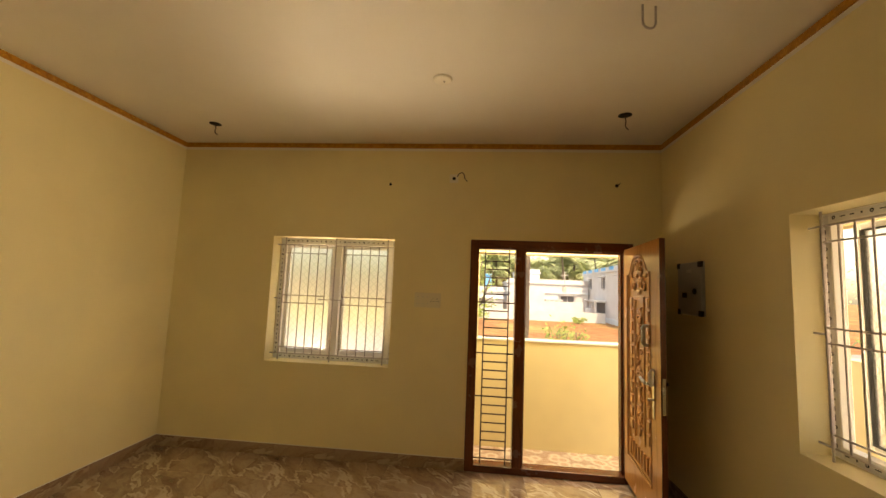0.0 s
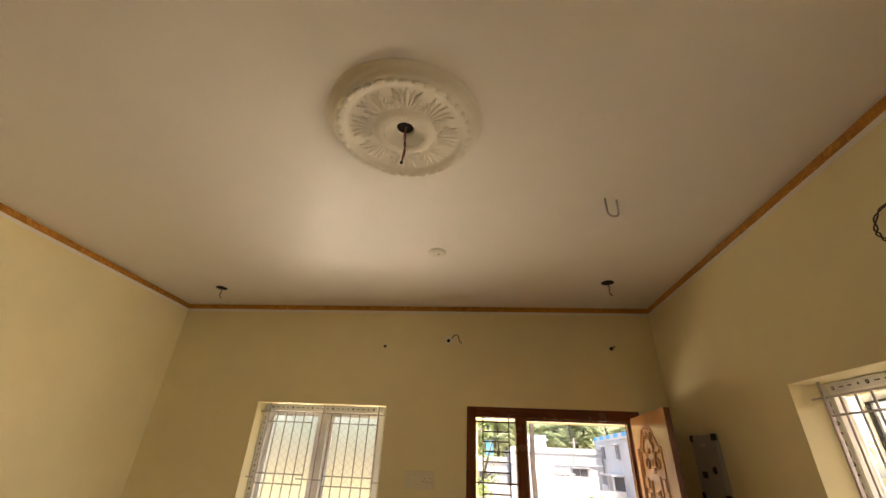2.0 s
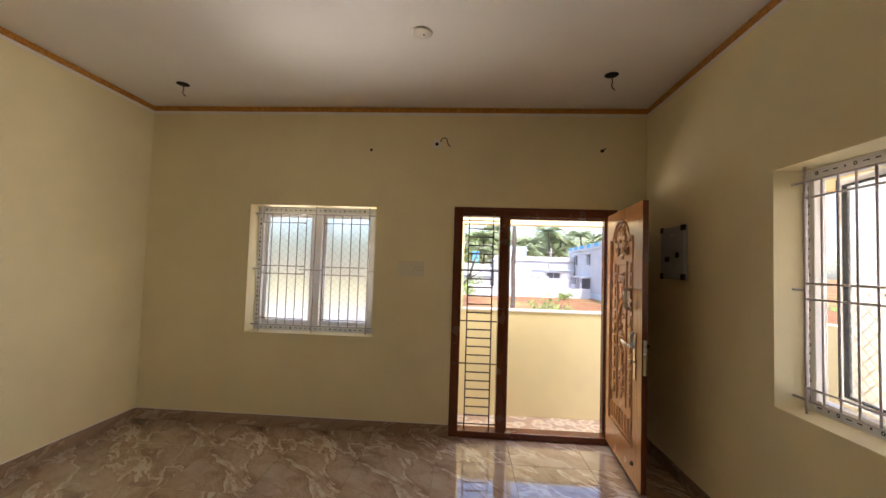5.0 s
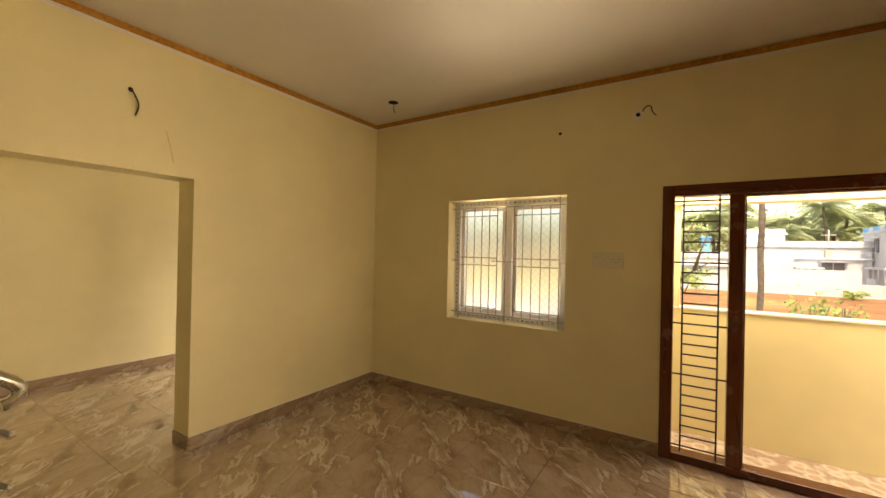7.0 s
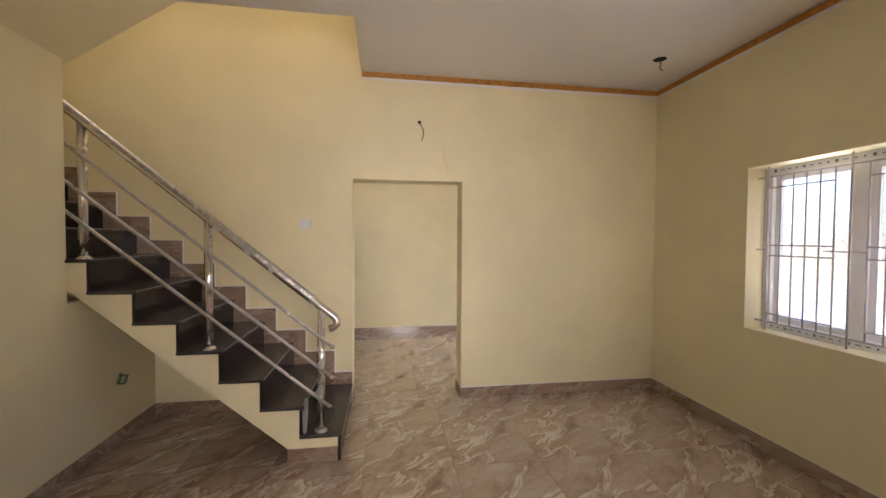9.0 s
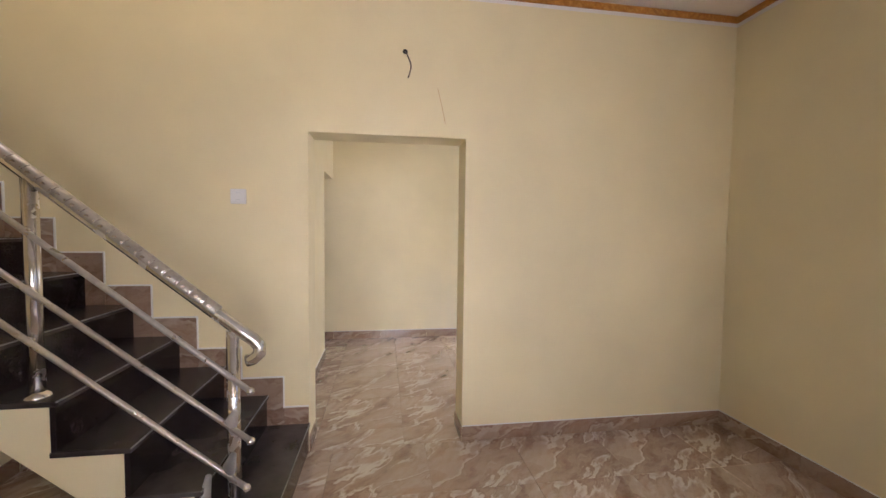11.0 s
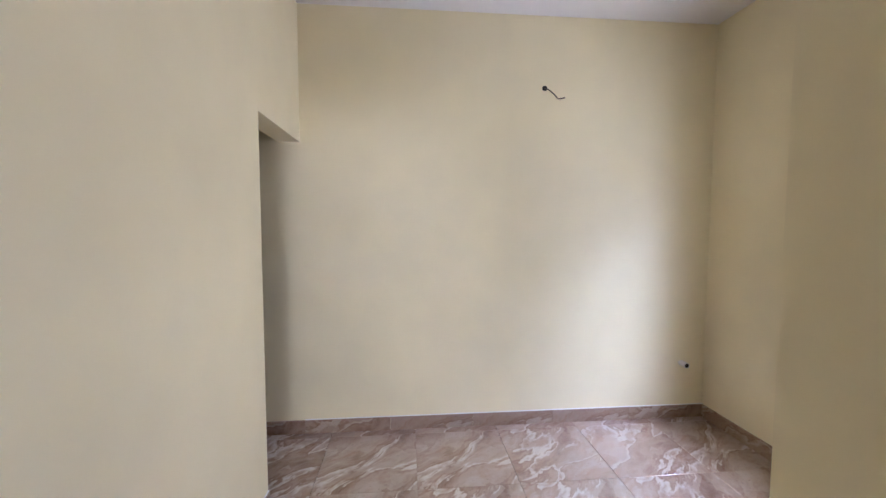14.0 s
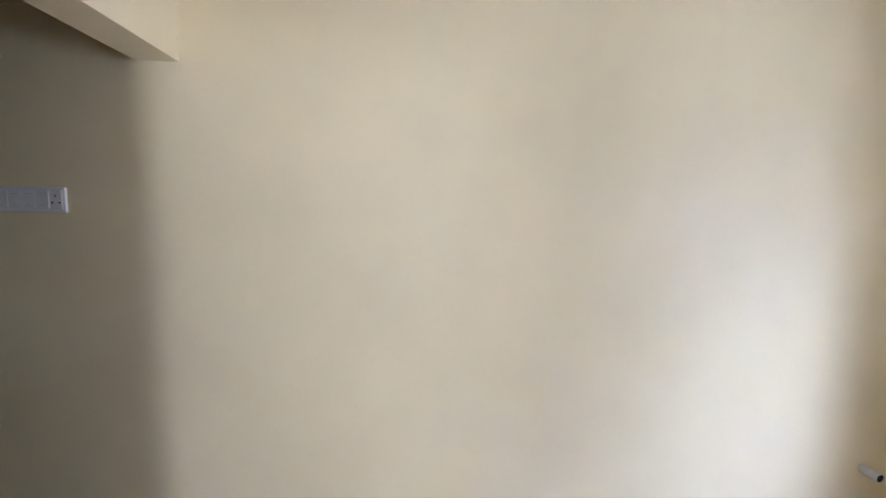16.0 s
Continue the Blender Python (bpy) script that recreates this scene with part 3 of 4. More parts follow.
def petal(bm, cx, cz, length, angle, fat=0.35):
    m = pose(cx, 0.012, cz) @ pose(0, 0, 0, 0, -math.degrees(angle), 0) @ Matrix.Translation((length / 2, 0, 0)) @ Matrix.Diagonal((length / 2, 0.012, length * fat / 2, 1))
    made = bmesh.ops.create_uvsphere(bm, u_segments=10, v_segments=6, radius=1.0, matrix=m)
    for v in made["verts"]:
        for f in v.link_faces:
            f.smooth = True


def flower(bm, cx, cz, size, petals=5):
    for k in range(petals):
        petal(bm, cx, cz, size, math.pi / 2 + 2 * math.pi * k / petals, 0.6)
    ball(bm, (cx, 0.004, cz), size * 0.22)


bm = bmesh.new()
flower(bm, mid, 1.745, 0.095, 6)
for s in (-1, 1):
    scroll(bm, mid + s * 0.125, 1.675, 0.060, 1.2, math.pi / 2, s)
    scroll(bm, mid + s * 0.055, 1.840, 0.042, 1.1, -math.pi / 2, -s)
    petal(bm, mid + s * 0.17, 1.73, 0.075, math.pi / 2 - s * 0.5)
    petal(bm, mid + s * 0.05, 1.635, 0.09, math.pi / 2 + s * 1.9)
part("crest_carving", bm, teak, door, "carved flower and scrolls")
bm = boxes((mid - 0.125, mid + 0.125, 0.004, 0.018, 1.555, 1.585), (mid - 0.125, mid - 0.105, 0.004, 0.018, 0.46, 1.555), (mid + 0.105, mid + 0.125, 0.004, 0.018, 0.46, 1.555), bev=0.003)
part("inner_frame", bm, teak, door)
bm = bmesh.new()
for cz, sz in ((1.42, 0.07), (0.98, 0.06), (0.66, 0.075)):
    flower(bm, mid, cz, sz, 8)
stem = [(mid + 0.055 * math.sin(2.6 * math.pi * k / 30), 0.011, 0.50 + 1.00 * k / 30) for k in range(31)]
tube(bm, stem, 0.009, 6)
for k in range(10):
    z = 0.56 + 0.095 * k
    s = 1 if k % 2 else -1
    petal(bm, mid + 0.04 * math.sin(2.6 * math.pi * (z - 0.5) / 1.00), z, 0.075, math.pi / 2 - s * 0.8, 0.42)
    scroll(bm, mid - s * 0.05, z + 0.03, 0.034, 1.1, 0.5, s, 0.006, 14)
part("vine_carving", bm, teak, door, "carved climbing vine with flowers")
block = mesh_of(box(bmesh.new(), -0.030, 0.030, 0.002, 0.018, -0.038, 0.038, bev=0.005), "raised_block", teak)
for s in (-1, 1):
    for k in range(11):
        piece("raised_block", block, door, pose(mid + s * 0.200, 0, 0.535 + 0.100 * k))
slot = mesh_of(box(bmesh.new(), -0.013, 0.013, 0.002, 0.018, -0.062, 0.062, bev=0.004), "carved_bar", teak)
for k in range(8):
    piece("carved_bar", slot, door, pose(PL + 0.055 + k * (PR - PL - 0.11) / 7, 0, 0.345))
# lock set, pull handle and bolts
bm = box(bmesh.new(), 0.715, 0.755, -0.007, 0.0, 0.735, 1.075, bev=0.003)
tube(bm, [(0.735, 0, 0.975), (0.735, -0.055, 0.975)], 0.011)
lock = part("lock_plate", bm, steel, door, "steel lock plate partly in film")
bm = tube(bmesh.new(), [(0.735, -0.055, 0.975), (0.700, -0.060, 0.980), (0.660, -0.060, 0.985), (0.612, -0.056, 0.992)], [0.011, 0.013, 0.012, 0.009])
part("lever", bm, milky_wrap, lock, "lever wrapped in plastic film")
bm = tube(bmesh.new(), [(0.735, 0, 0.865), (0.735, -0.030, 0.865)], 0.008)
ball(bm, (0.735, -0.032, 0.865), 0.013)
part("thumb_turn", bm, steel, lock)
ball_film = bmesh.new()
tube(ball_film, [(0.735, -0.010, 1.075), (0.738, -0.020, 1.045), (0.733, -0.018, 1.000), (0.736, -0.022, 0.955)], [0.010, 0.021, 0.018, 0.012], 8)
part("film_scrap", ball_film, film_mat, lock, "scrap of clear packing film")
bm = tube(bmesh.new(), [(0.650, 0.0, 1.370), (0.650, -0.034, 1.370), (0.650, -0.042, 1.355), (0.650, -0.043, 1.300), (0.650, -0.042, 1.245), (0.650, -0.034, 1.230), (0.650, 0.0, 1.230)], [0.012, 0.013, 0.017, 0.014, 0.018, 0.013, 0.012])
part("pull_handle", bm, milky_wrap, door, "pull handle wrapped in film")
part("lock_case", boxes((LEN + 0.003, LEN + 0.006, 0.008, 0.030, 0.80, 1.04), bev=0.001), steel, door, "steel lock face")
bm = tube(bmesh.new(), [(0.735, 0.038, 0.975), (0.735, 0.092, 0.975), (0.700, 0.098, 0.975), (0.640, 0.096, 0.970)], 0.010)
part("outer_lever", bm, wire_black, door, "dark outer lever")
part("bolt_knob", tube(bmesh.new(), [(0.80, 0.038, 1.815), (0.80, 0.060, 1.815)], 0.009), brown_iron, door)
part("floor_stop", ball(bmesh.new(), (0.70, -0.004, 0.14), 0.016), wire_black, door, "small black door stop")

# ---- stairs ----
RISE, GO, N_STEP = 0.200, 0.2535, 11
SX0, SX1 = XL, -2.0
step_y = [0.722 - GO * k for k in range(N_STEP + 1)]
step_z = [0.190 + RISE * k for k in range(N_STEP)]
stair = thing("staircase", None, None, "straight cream painted staircase with black granite steps", "stairs")
outline = [(step_y[0] - 0.02, 0.0)]
for k in range(N_STEP):
    outline += [(step_y[k] - 0.02, step_z[k] - 0.022), (step_y[k + 1] - 0.02, step_z[k] - 0.022)]
outline += [(-2.6, step_z[-1] - 0.022), (-2.6, step_z[-1] - 0.2), (-1.72, step_z[-1] - 0.325), (0.370, 0.103), (0.370, 0.0)]
bm = bmesh.new()
prism(bm, outline, "x", SX0, SX1)
part("flight_body", bm, cream, stair, "cream painted concrete flight")
tread = mesh_of(box(bmesh.new(), SX0, SX1 + 0.012, -GO - 0.02, 0.012, -0.022, 0.0, bev=0.004), "tread", dusty_sheen_granite)
riser = mesh_of(box(bmesh.new(), SX0, SX1 + 0.002, -0.02, 0.0, -RISE, -0.022), "riser", granite)
first = mesh_of(box(bmesh.new(), SX0, SX1 + 0.004, -0.02, 0.0, -0.190, -0.022), "riser", granite)
for k in range(N_STEP):
    piece("tread", tread, stair, pose(0, step_y[k], step_z[k]))
    piece("riser", riser if k else first, stair, pose(0, step_y[k], step_z[k]))
# thin pale strips draw the light caught on each tread's front edge
nosing = mesh_of(box(bmesh.new(), SX0, SX1 + 0.0125, 0.0085, 0.0126, -0.0045, 0.0008, bev=0.0008), "nosing", glint_mat)
for k in range(N_STEP):
    piece("nosing", nosing, stair, pose(0, step_y[k], step_z[k]))
part("landing", boxes((SX0, -1.05, -2.6, step_y[-1] - 0.02, step_z[-1] - 0.01, step_z[-1])), granite, stair)
part("base_tile", boxes((SX1, SX1 + 0.008, 0.372, 0.702, 0.0, 0.1), bev=0.001), skirting_mat, stair, "brown marble-look base tile")

# stepped tile skirting on the wall beside the flight
stair_skirting = structure("baseboard_stairs", None, None, "stepped marble-look skirting tiles up the stair wall", "baseboard")
for k in range(N_STEP):
    y_hi = step_y[k] + 0.106 if k else step_y[0] + 0.004
    y_lo = step_y[k + 1] + 0.106
    me = mesh_of(box(bmesh.new(), 0, 0.009, y_lo + 0.0008, y_hi - 0.0008, step_z[k] - 0.205 if k else 0.0, step_z[k] + 0.112, bev=0.001), "skirting_tile", skirting_mat)
    piece("skirting_tile", me, stair_skirting, pose(XL, 0, 0))
    part("grout_edge", boxes((XL, XL + 0.0105, y_lo - 0.006, y_hi, step_z[k] + 0.112, step_z[k] + 0.120), (XL, XL + 0.0105, y_lo - 0.006, y_lo + 0.001, step_z[k] + 0.119, step_z[k] + 0.312 if k < N_STEP - 1 else step_z[k] + 0.12)), white_grout, stair_skirting, "white grout line")

# ---- railing ----
railing = thing("stair_railing", None, None, "stainless steel stair railing still wrapped in plastic film", "railing")
RX = -2.05
posts = [(0.585, step_z[0], 1.035), (-0.135, step_z[3], 1.640), (-0.866, step_z[6], 2.245)]
for y, zb, ztop in posts:
    bm = tube(bmesh.new(), [(RX, y, zb), (RX, y, ztop)], 0.0255, 16)
    p = part("post", bm, steel, railing)
    bm = lathe(bmesh.new(), [(0.026, 0.022), (0.034, 0.016), (0.044, 0.005), (0.044, 0.0)], pose(RX, y, zb), 20)
    part("base_cover", bm, steel, p)
SL = (1.658 - 1.043) / (0.595 + 0.145)
top = [(RX, 0.640, 0.905), (RX, 0.668, 0.912), (RX, 0.690, 0.935), (RX, 0.690, 0.965), (RX, 0.668, 0.992), (RX, 0.595, 1.048)]
n_top = 26
top += [(RX, 0.595 - (0.595 + 1.75) * k / n_top, 1.048 + SL * (0.595 + 1.75) * k / n_top) for k in range(1, n_top + 1)]
part("handrail", tube(bmesh.new(), top, 0.0265, 14), steel, railing, "bright steel handrail")
d = Vector((0, -1, SL)).normalized()
wrap = mesh_of(tube(bmesh.new(), [d * -0.030, d * -0.028, d * 0.026, d * 0.030], [0.0272, 0.0279, 0.0277, 0.0272], 12, False), "film_wrap", wrapped_steel)
for k in range(46):
    y = 0.50 - 0.048 * k
    piece("film_wrap", wrap, railing, pose(RX, y + 0.004, 1.053 + SL * (0.595 - y)))
for ya, za, yb, zb in ((0.663, 0.786, -0.812, 2.005), (0.662, 0.575, -0.845, 1.798), (0.645, 0.374, -0.850, 1.615)):
    s = (zb - za) / (yb - ya)
    line = [(RX + 0.036, y, za + s * (y - ya)) for y in (ya, 0.5, 0.2, -0.1, -0.4, -0.7, -1.0, -1.3, -1.6)]
    b = part("rail_bar", tube(bmesh.new(), line, 0.0115, 10), wrapped_steel, railing)
    part("end_ball", ball(bmesh.new(), (RX + 0.036, ya, za), 0.017, u=12, v=8), steel, b)
    for y, _, _ in posts:
        part("bracket", tube(bmesh.new(), [(RX, y, za + s * (y - ya)), (RX + 0.036, y, za + s * (y - ya))], 0.015, 10), steel, b)
for y, z, h in ((0.60, 0.70, 0.10), (0.59, 0.52, 0.12), (0.49, 0.43, 0.26)):
    bm = tube(bmesh.new(), [(RX + 0.02, y, z), (RX + 0.03, y - 0.015, z - h * 0.4), (RX + 0.025, y - 0.01, z - h)], [0.012, 0.026, 0.008], 8)
    part("film_scrap", bm, film_mat, railing, "loose clear packing film")

# ---- ceiling fittings ----
ROSE = Vector((-0.147, 1.298, ZC))
rose = thing("ceiling_rose", None, None, "round white plaster ceiling rose with leaf relief", "ceiling rose")
rose.matrix_world = Matrix.Translation(ROSE) @ Matrix.Diagonal((0.95, 0.95, 0.66, 1))
bm = bmesh.new()
lathe(bm, [(0.376, 0.0), (0.373, -0.010), (0.360, -0.020), (0.350, -0.034), (0.344, -0.056), (0.336, -0.074), (0.322, -0.081), (0.298, -0.081), (0.286, -0.074), (0.278, -0.060), (0.266, -0.052), (0.200, -0.050), (0.146, -0.058),
           (0.134, -0.074), (0.122, -0.084), (0.110, -0.084), (0.100, -0.076), (0.074, -0.052), (0.050, -0.032), (0.043, -0.024), (0.042, -0.004)], seg=80)
part("disc", bm, plaster, rose)
bead = mesh_of(ball(bmesh.new(), (0, 0, 0), 0.020, (0.75, 1.25, 0.6), 8, 5), "bead", plaster)
for k in range(36):
    a = 2 * math.pi * k / 36
    piece("bead", bead, rose, pose(0.312 * math.cos(a), 0.312 * math.sin(a), -0.081, 0, 0, math.degrees(a)))
bm = bmesh.new()
for k in range(32):
    a = 2 * math.pi * k / 32
    ball(bm, (0.098 * math.cos(a), 0.098 * math.sin(a), -0.075), 0.006, (1, 1, 0.8), 6, 4)
part("small_bead_ring", bm, plaster, rose)
leaf_bm = bmesh.new()


def lobe(x, y, turn, length, fat, tall):
    """One swelling of the acanthus leaf, lying along its turn."""
    m = pose(x, y, -0.052, 0, 0, turn) @ Matrix.Translation((length / 2, 0, 0)) @ Matrix.Diagonal((length / 2, fat, tall, 1))
    for v in bmesh.ops.create_uvsphere(leaf_bm, u_segments=9, v_segments=6, radius=1.0, matrix=m)["verts"]:
        for f in v.link_faces:
            f.smooth = True


lobe(0.150, 0.0, 0, 0.120, 0.010, 0.017)
for side in (-1, 1):
    lobe(0.148, side * 0.008, side * 14, 0.112, 0.009, 0.014)
    lobe(0.160, side * 0.020, side * 30, 0.090, 0.009, 0.015)
    lobe(0.172, side * 0.032, side * 50, 0.052, 0.008, 0.012)
    lobe(0.205, side * 0.030, side * 42, 0.062, 0.007, 0.016)
    lobe(0.152, side * 0.026, side * 74, 0.034, 0.007, 0.011)
    ring = [(0.160 + 0.019 * (1 - q / 16) * math.cos(side * q * 0.7), side * 0.048 + 0.019 * (1 - q / 16) * math.sin(side * q * 0.7), -0.056) for q in range(14)]
    tube(leaf_bm, ring, 0.006, 6)
leaf_mesh = mesh_of(leaf_bm, "leaf_relief", plaster)
for k in range(8):
    piece("leaf_relief", leaf_mesh, rose, pose(0, 0, 0, 0, 0, 45 * k + 12))
part("wire_hole", lathe(bmesh.new(), [(0.0415, -0.006), (0.001, -0.006)], seg=24), hole_dark, rose)


def wire(bm, pts, r=0.0035):
    """A wire through pts, rounded off."""
    p = [Vector(q) for q in pts]
    path = []
    for i in range(len(p) - 1):
        a, b, c, d = p[max(i - 1, 0)], p[i], p[i + 1], p[min(i + 2, len(p) - 1)]
        for k in range(5):
            t = k / 5
            path.append(0.5 * (2 * b + (c - a) * t + (2 * a - 5 * b + 4 * c - d) * t * t + (3 * b - a - 3 * c + d) * t ** 3))
    path.append(p[-1])
    return tube(bm, path, r, 6)


rose_wire = thing("rose_wire", None, None, "twisted red and black wires hanging from the ceiling rose", "wire")
rose_wire.matrix_world = Matrix.Translation(ROSE)
part("red_core", wire(bmesh.new(), [(0.006, 0, 0.0), (-0.004, 0.012, -0.05), (0.008, 0.010, -0.10), (0.004, 0.004, -0.15), (0.0, 0.006, -0.205)], 0.0035), wire_red, rose_wire)
part("black_core", wire(bmesh.new(), [(-0.002, 0.004, 0.0), (0.003, 0.016, -0.05), (0.002, 0.006, -0.10), (0.009, 0.008, -0.15), (-0.002, 0.004, -0.215)], 0.0035), wire_black, rose_wire)
part("taped_end", ball(bmesh.new(), (-0.001, 0.005, -0.212), 0.008), wire_black, rose_wire)

cap = thing("ceiling_junction_cover", lathe(bmesh.new(), [(0.0, -0.012), (0.050, -0.012), (0.064, -0.007), (0.068, 0.0)], seg=32), plaster, "round white cover plate on the ceiling", "cover plate", place=pose(-0.119, 2.569, ZC))
part("knock_out", lathe(bmesh.new(), [(0.0, -0.013), (0.006, -0.013), (0.006, -0.011)], pose(0.01, 0.01, 0), 10), hole_dark, cap)

hook = [(-0.034, 0, 0.02), (-0.034, 0, -0.07)] + [(0.034 * math.cos(a), 0, -0.085 - 0.034 * math.sin(a)) for a in (math.pi * (1 - k / 8) for k in range(9))] + [(0.034, 0, -0.07), (0.034, 0, 0.02)]
thing("fan_hook", tube(bmesh.new(), hook, 0.0055, 8), grille_paint, "bent iron rod fan hook set into the ceiling", "hook", place=pose(0.955, 1.910, ZC, 0, 0, 12))

for x, y, turn, long in ((-2.285, 3.300, 20, 0.10), (1.278, 3.132, -30, 0.12)):
    lh = thing("ceiling_light_point", lathe(bmesh.new(), [(0.0, -0.003), (0.046, -0.003), (0.052, -0.0005)], seg=24), hole_dark, "round dark recess for a ceiling lamp with loose wire", "light point", "ceiling light points", place=pose(x, y, ZC, 0, 0, turn))
    part("loose_wire", wire(bmesh.new(), [(0, 0, 0), (0.006, 0.004, -long * 0.4), (0.002, 0.0, -long * 0.75), (0.022, 0.012, -long)], 0.004), wire_dark, lh)

# ---- fittings on the front wall (their plane: x along, z up, -y into the room) ----
def wall_hole(place, r, label, wire_pts=None, plate=0.0):
    ob = thing("wall_light_point", lathe(bmesh.new(), [(0.0, 0.002), (r, 0.002), (r * 1.15, 0.0)], seg=20), hole_dark, label, "light point", place=place)
    if plate:
        part("plate", box(bmesh.new(), -plate, plate, -plate, plate, 0, 0.0015, bev=0.0005), plaster, ob, "pale square patch round the hole")
    if wire_pts:
        part("loose_wire", wire(bmesh.new(), wire_pts, 0.0045), wire_dark, ob)
    return ob


def on_front(x, z):
    return pose(x, YF, z, 90, 0, 0)


wall_hole(on_front(-0.730, 2.633), 0.012, "small dark wire hole in the cream wall")
wall_hole(on_front(-0.103, 2.698), 0.016, "wire hole with pale patch and loose wire", [(0.03, 0.02, 0.0), (0.055, 0.050, 0.012), (0.090, 0.048, 0.02), (0.105, 0.0, 0.02), (0.130, -0.030, 0.015)], 0.042)
wall_hole(on_front(1.427, 2.651), 0.014, "small wire hole with a wire stub", [(0, 0, 0), (0.012, 0.006, 0.02), (0.022, 0.016, 0.035)])


def switch_plate(place, w, h, cells, label, film=False, body=None):
    """Local axes: x along the wall, y up, z into the room."""
    ob = thing("switch_plate", box(bmesh.new(), -w / 2, w / 2, -h / 2, h / 2, 0, 0.012, bev=0.004), body or switch_white, label, "switch", place=place)
    n = len(cells)
    for k, c in enumerate(cells):
        cw = (w - 0.016) / n
        x = -w / 2 + 0.008 + (k + 0.5) * cw
        if c == "switch":
            part("rocker", box(bmesh.new(), x - cw / 2 + 0.001, x + cw / 2 - 0.001, -h * 0.34, h * 0.34, 0.010, 0.0155, bev=0.002), body or switch_white, ob)
            for v in (0.215, -0.235):
                part("marker", boxes((x - cw * 0.2, x + cw * 0.2, h * v, h * (v + 0.018), 0.0155, 0.016)), switch_grey, ob)
        else:
            part("socket", box(bmesh.new(), x - cw / 2 + 0.001, x + cw / 2 - 0.001, -h * 0.38, h * 0.38, 0.010, 0.014, bev=0.002), body or switch_white, ob)
            bm = bmesh.new()
            for dx, dz in ((-0.012, -0.010), (0.012, -0.010), (0, 0.014)):
                lathe(bm, [(0.0, 0.0146), (0.0035, 0.0146), (0.0035, 0.0138)], pose(x + dx, dz, 0), 8)
            part("pin_hole", bm, hole_dark, ob)
    if film:
        m = box(bmesh.new(), -w / 2 - 0.01, w / 2 + 0.01, -h / 2 - 0.005, h / 2 + 0.005, 0.016, 0.0165)
        part("film_cover", m, film_mat, ob, "milky protective film")
    return ob


switch_plate(on_front(-0.312, 1.512), 0.250, 0.138, ["switch", "switch", "switch", "socket", "socket"], "wide pale switch and socket plate in milky film", False, film_white)
switch_plate(pose(XL, 0.314, 1.655, 90, 0, 90), 0.092, 0.092, ["switch"], "white single switch on the stair wall")
switch_plate(pose(X2, 0.022, 1.600, 90, 0, 90), 0.240, 0.090, ["switch", "switch", "switch", "switch", "socket"], "wide white switch plate in the kitchen passage")

# ---- fittings on the other walls ----
wall_hole(pose(XL, 1.337, 2.612, 90, 0, 90), 0.014, "wire hole over the doorway with a dangling wire", [(0, 0, 0), (0.010, -0.03, 0.03), (0.035, -0.09, 0.030), (0.030, -0.14, 0.03), (0.018, -0.175, 0.028)])
wall_hole(pose(X2, 2.300, 2.518, 90, 0, 90), 0.017, "wire hole high on the dining wall with bent wires", [(0, 0, 0), (0.02, -0.020, 0.03), (0.060, -0.060, 0.045), (0.085, -0.085, 0.045), (0.135, -0.078, 0.05)])
thing("wall_scratch", wire(bmesh.new(), [(XL + 0.0005, 1.553, 2.390), (XL + 0.0008, 1.580, 2.280), (XL + 0.0005, 1.606, 2.165)], 0.0022), material("thin_ochre_run", (0.60, 0.42, 0.20), 0.6), "thin ochre paint run on the cream wall", "stain")
pipe = thing("drain_pipe_stub", None, None, "short ivory plastic pipe stub out of the wall", "pipe")
pipe.matrix_world = pose(X2, 3.440, 0.440, 0, 90, 0)
part("sleeve", lathe(bmesh.new(), [(0.0215, -0.02), (0.0215, 0.072), (0.0175, 0.072), (0.0175, 0.0)], seg=24), pvc, pipe)
part("bore", lathe(bmesh.new(), [(0.0176, 0.069), (0.001, 0.066)], seg=20), hole_dark, pipe)
bm = bmesh.new()
for k in (-1, 1):
    loop = [(1.355, 2.650), (1.420, 2.648), (1.462, 2.625), (1.482, 2.585), (1.484, 2.560), (1.468, 2.525), (1.435, 2.492), (1.385, 2.480), (1.350, 2.500)]
    wire(bm, [(XR, 1.350, 2.640)] + [(XR - 0.022 - 0.004 * k * (-1) ** j, y + 0.004 * k * (-1) ** j, z) for j, (y, z) in enumerate(loop)], 0.0032)
thing("fan_wires", bm, wire_dark, "loop of twisted dark brown wire from the wall", "wire")
bm = bmesh.new()
for k in range(3):
    c = Vector((-2.455, YB + 0.025 + 0.006 * k, 0.475))
    wire(bm, [c + Vector((0.045 * math.cos(a + k), 0.01 * math.sin(3 * a), 0.032 * math.sin(a + k))) for a in (0.55 * q for q in range(12))], 0.003)
wire(bm, [(-2.455, YB, 0.50), (-2.44, YB + 0.03, 0.53), (-2.40, YB + 0.04, 0.48), (-2.36, YB + 0.05, 0.475)], 0.003)
thing("green_wire_coil", bm, wire_green, "small coil of green wire from the wall under the stairs", "wire")

# ---- meter box ----
meter = thing("meter_box", None, None, "pale translucent-lidded electric meter box with dark corners", "electric box")
meter.matrix_world = pose(XR, 3.272, 1.705, 90, 0, -90)
part("body", box(bmesh.new(), -0.172, 0.172, -0.205, 0.205, 0.0, 0.020, bev=0.005), switch_grey, meter)
lid = part("lid", box(bmesh.new(), -0.168, 0.168, -0.200, 0.200, 0.020, 0.030, bev=0.004), switch_grey, meter, "smooth pale grey lid")
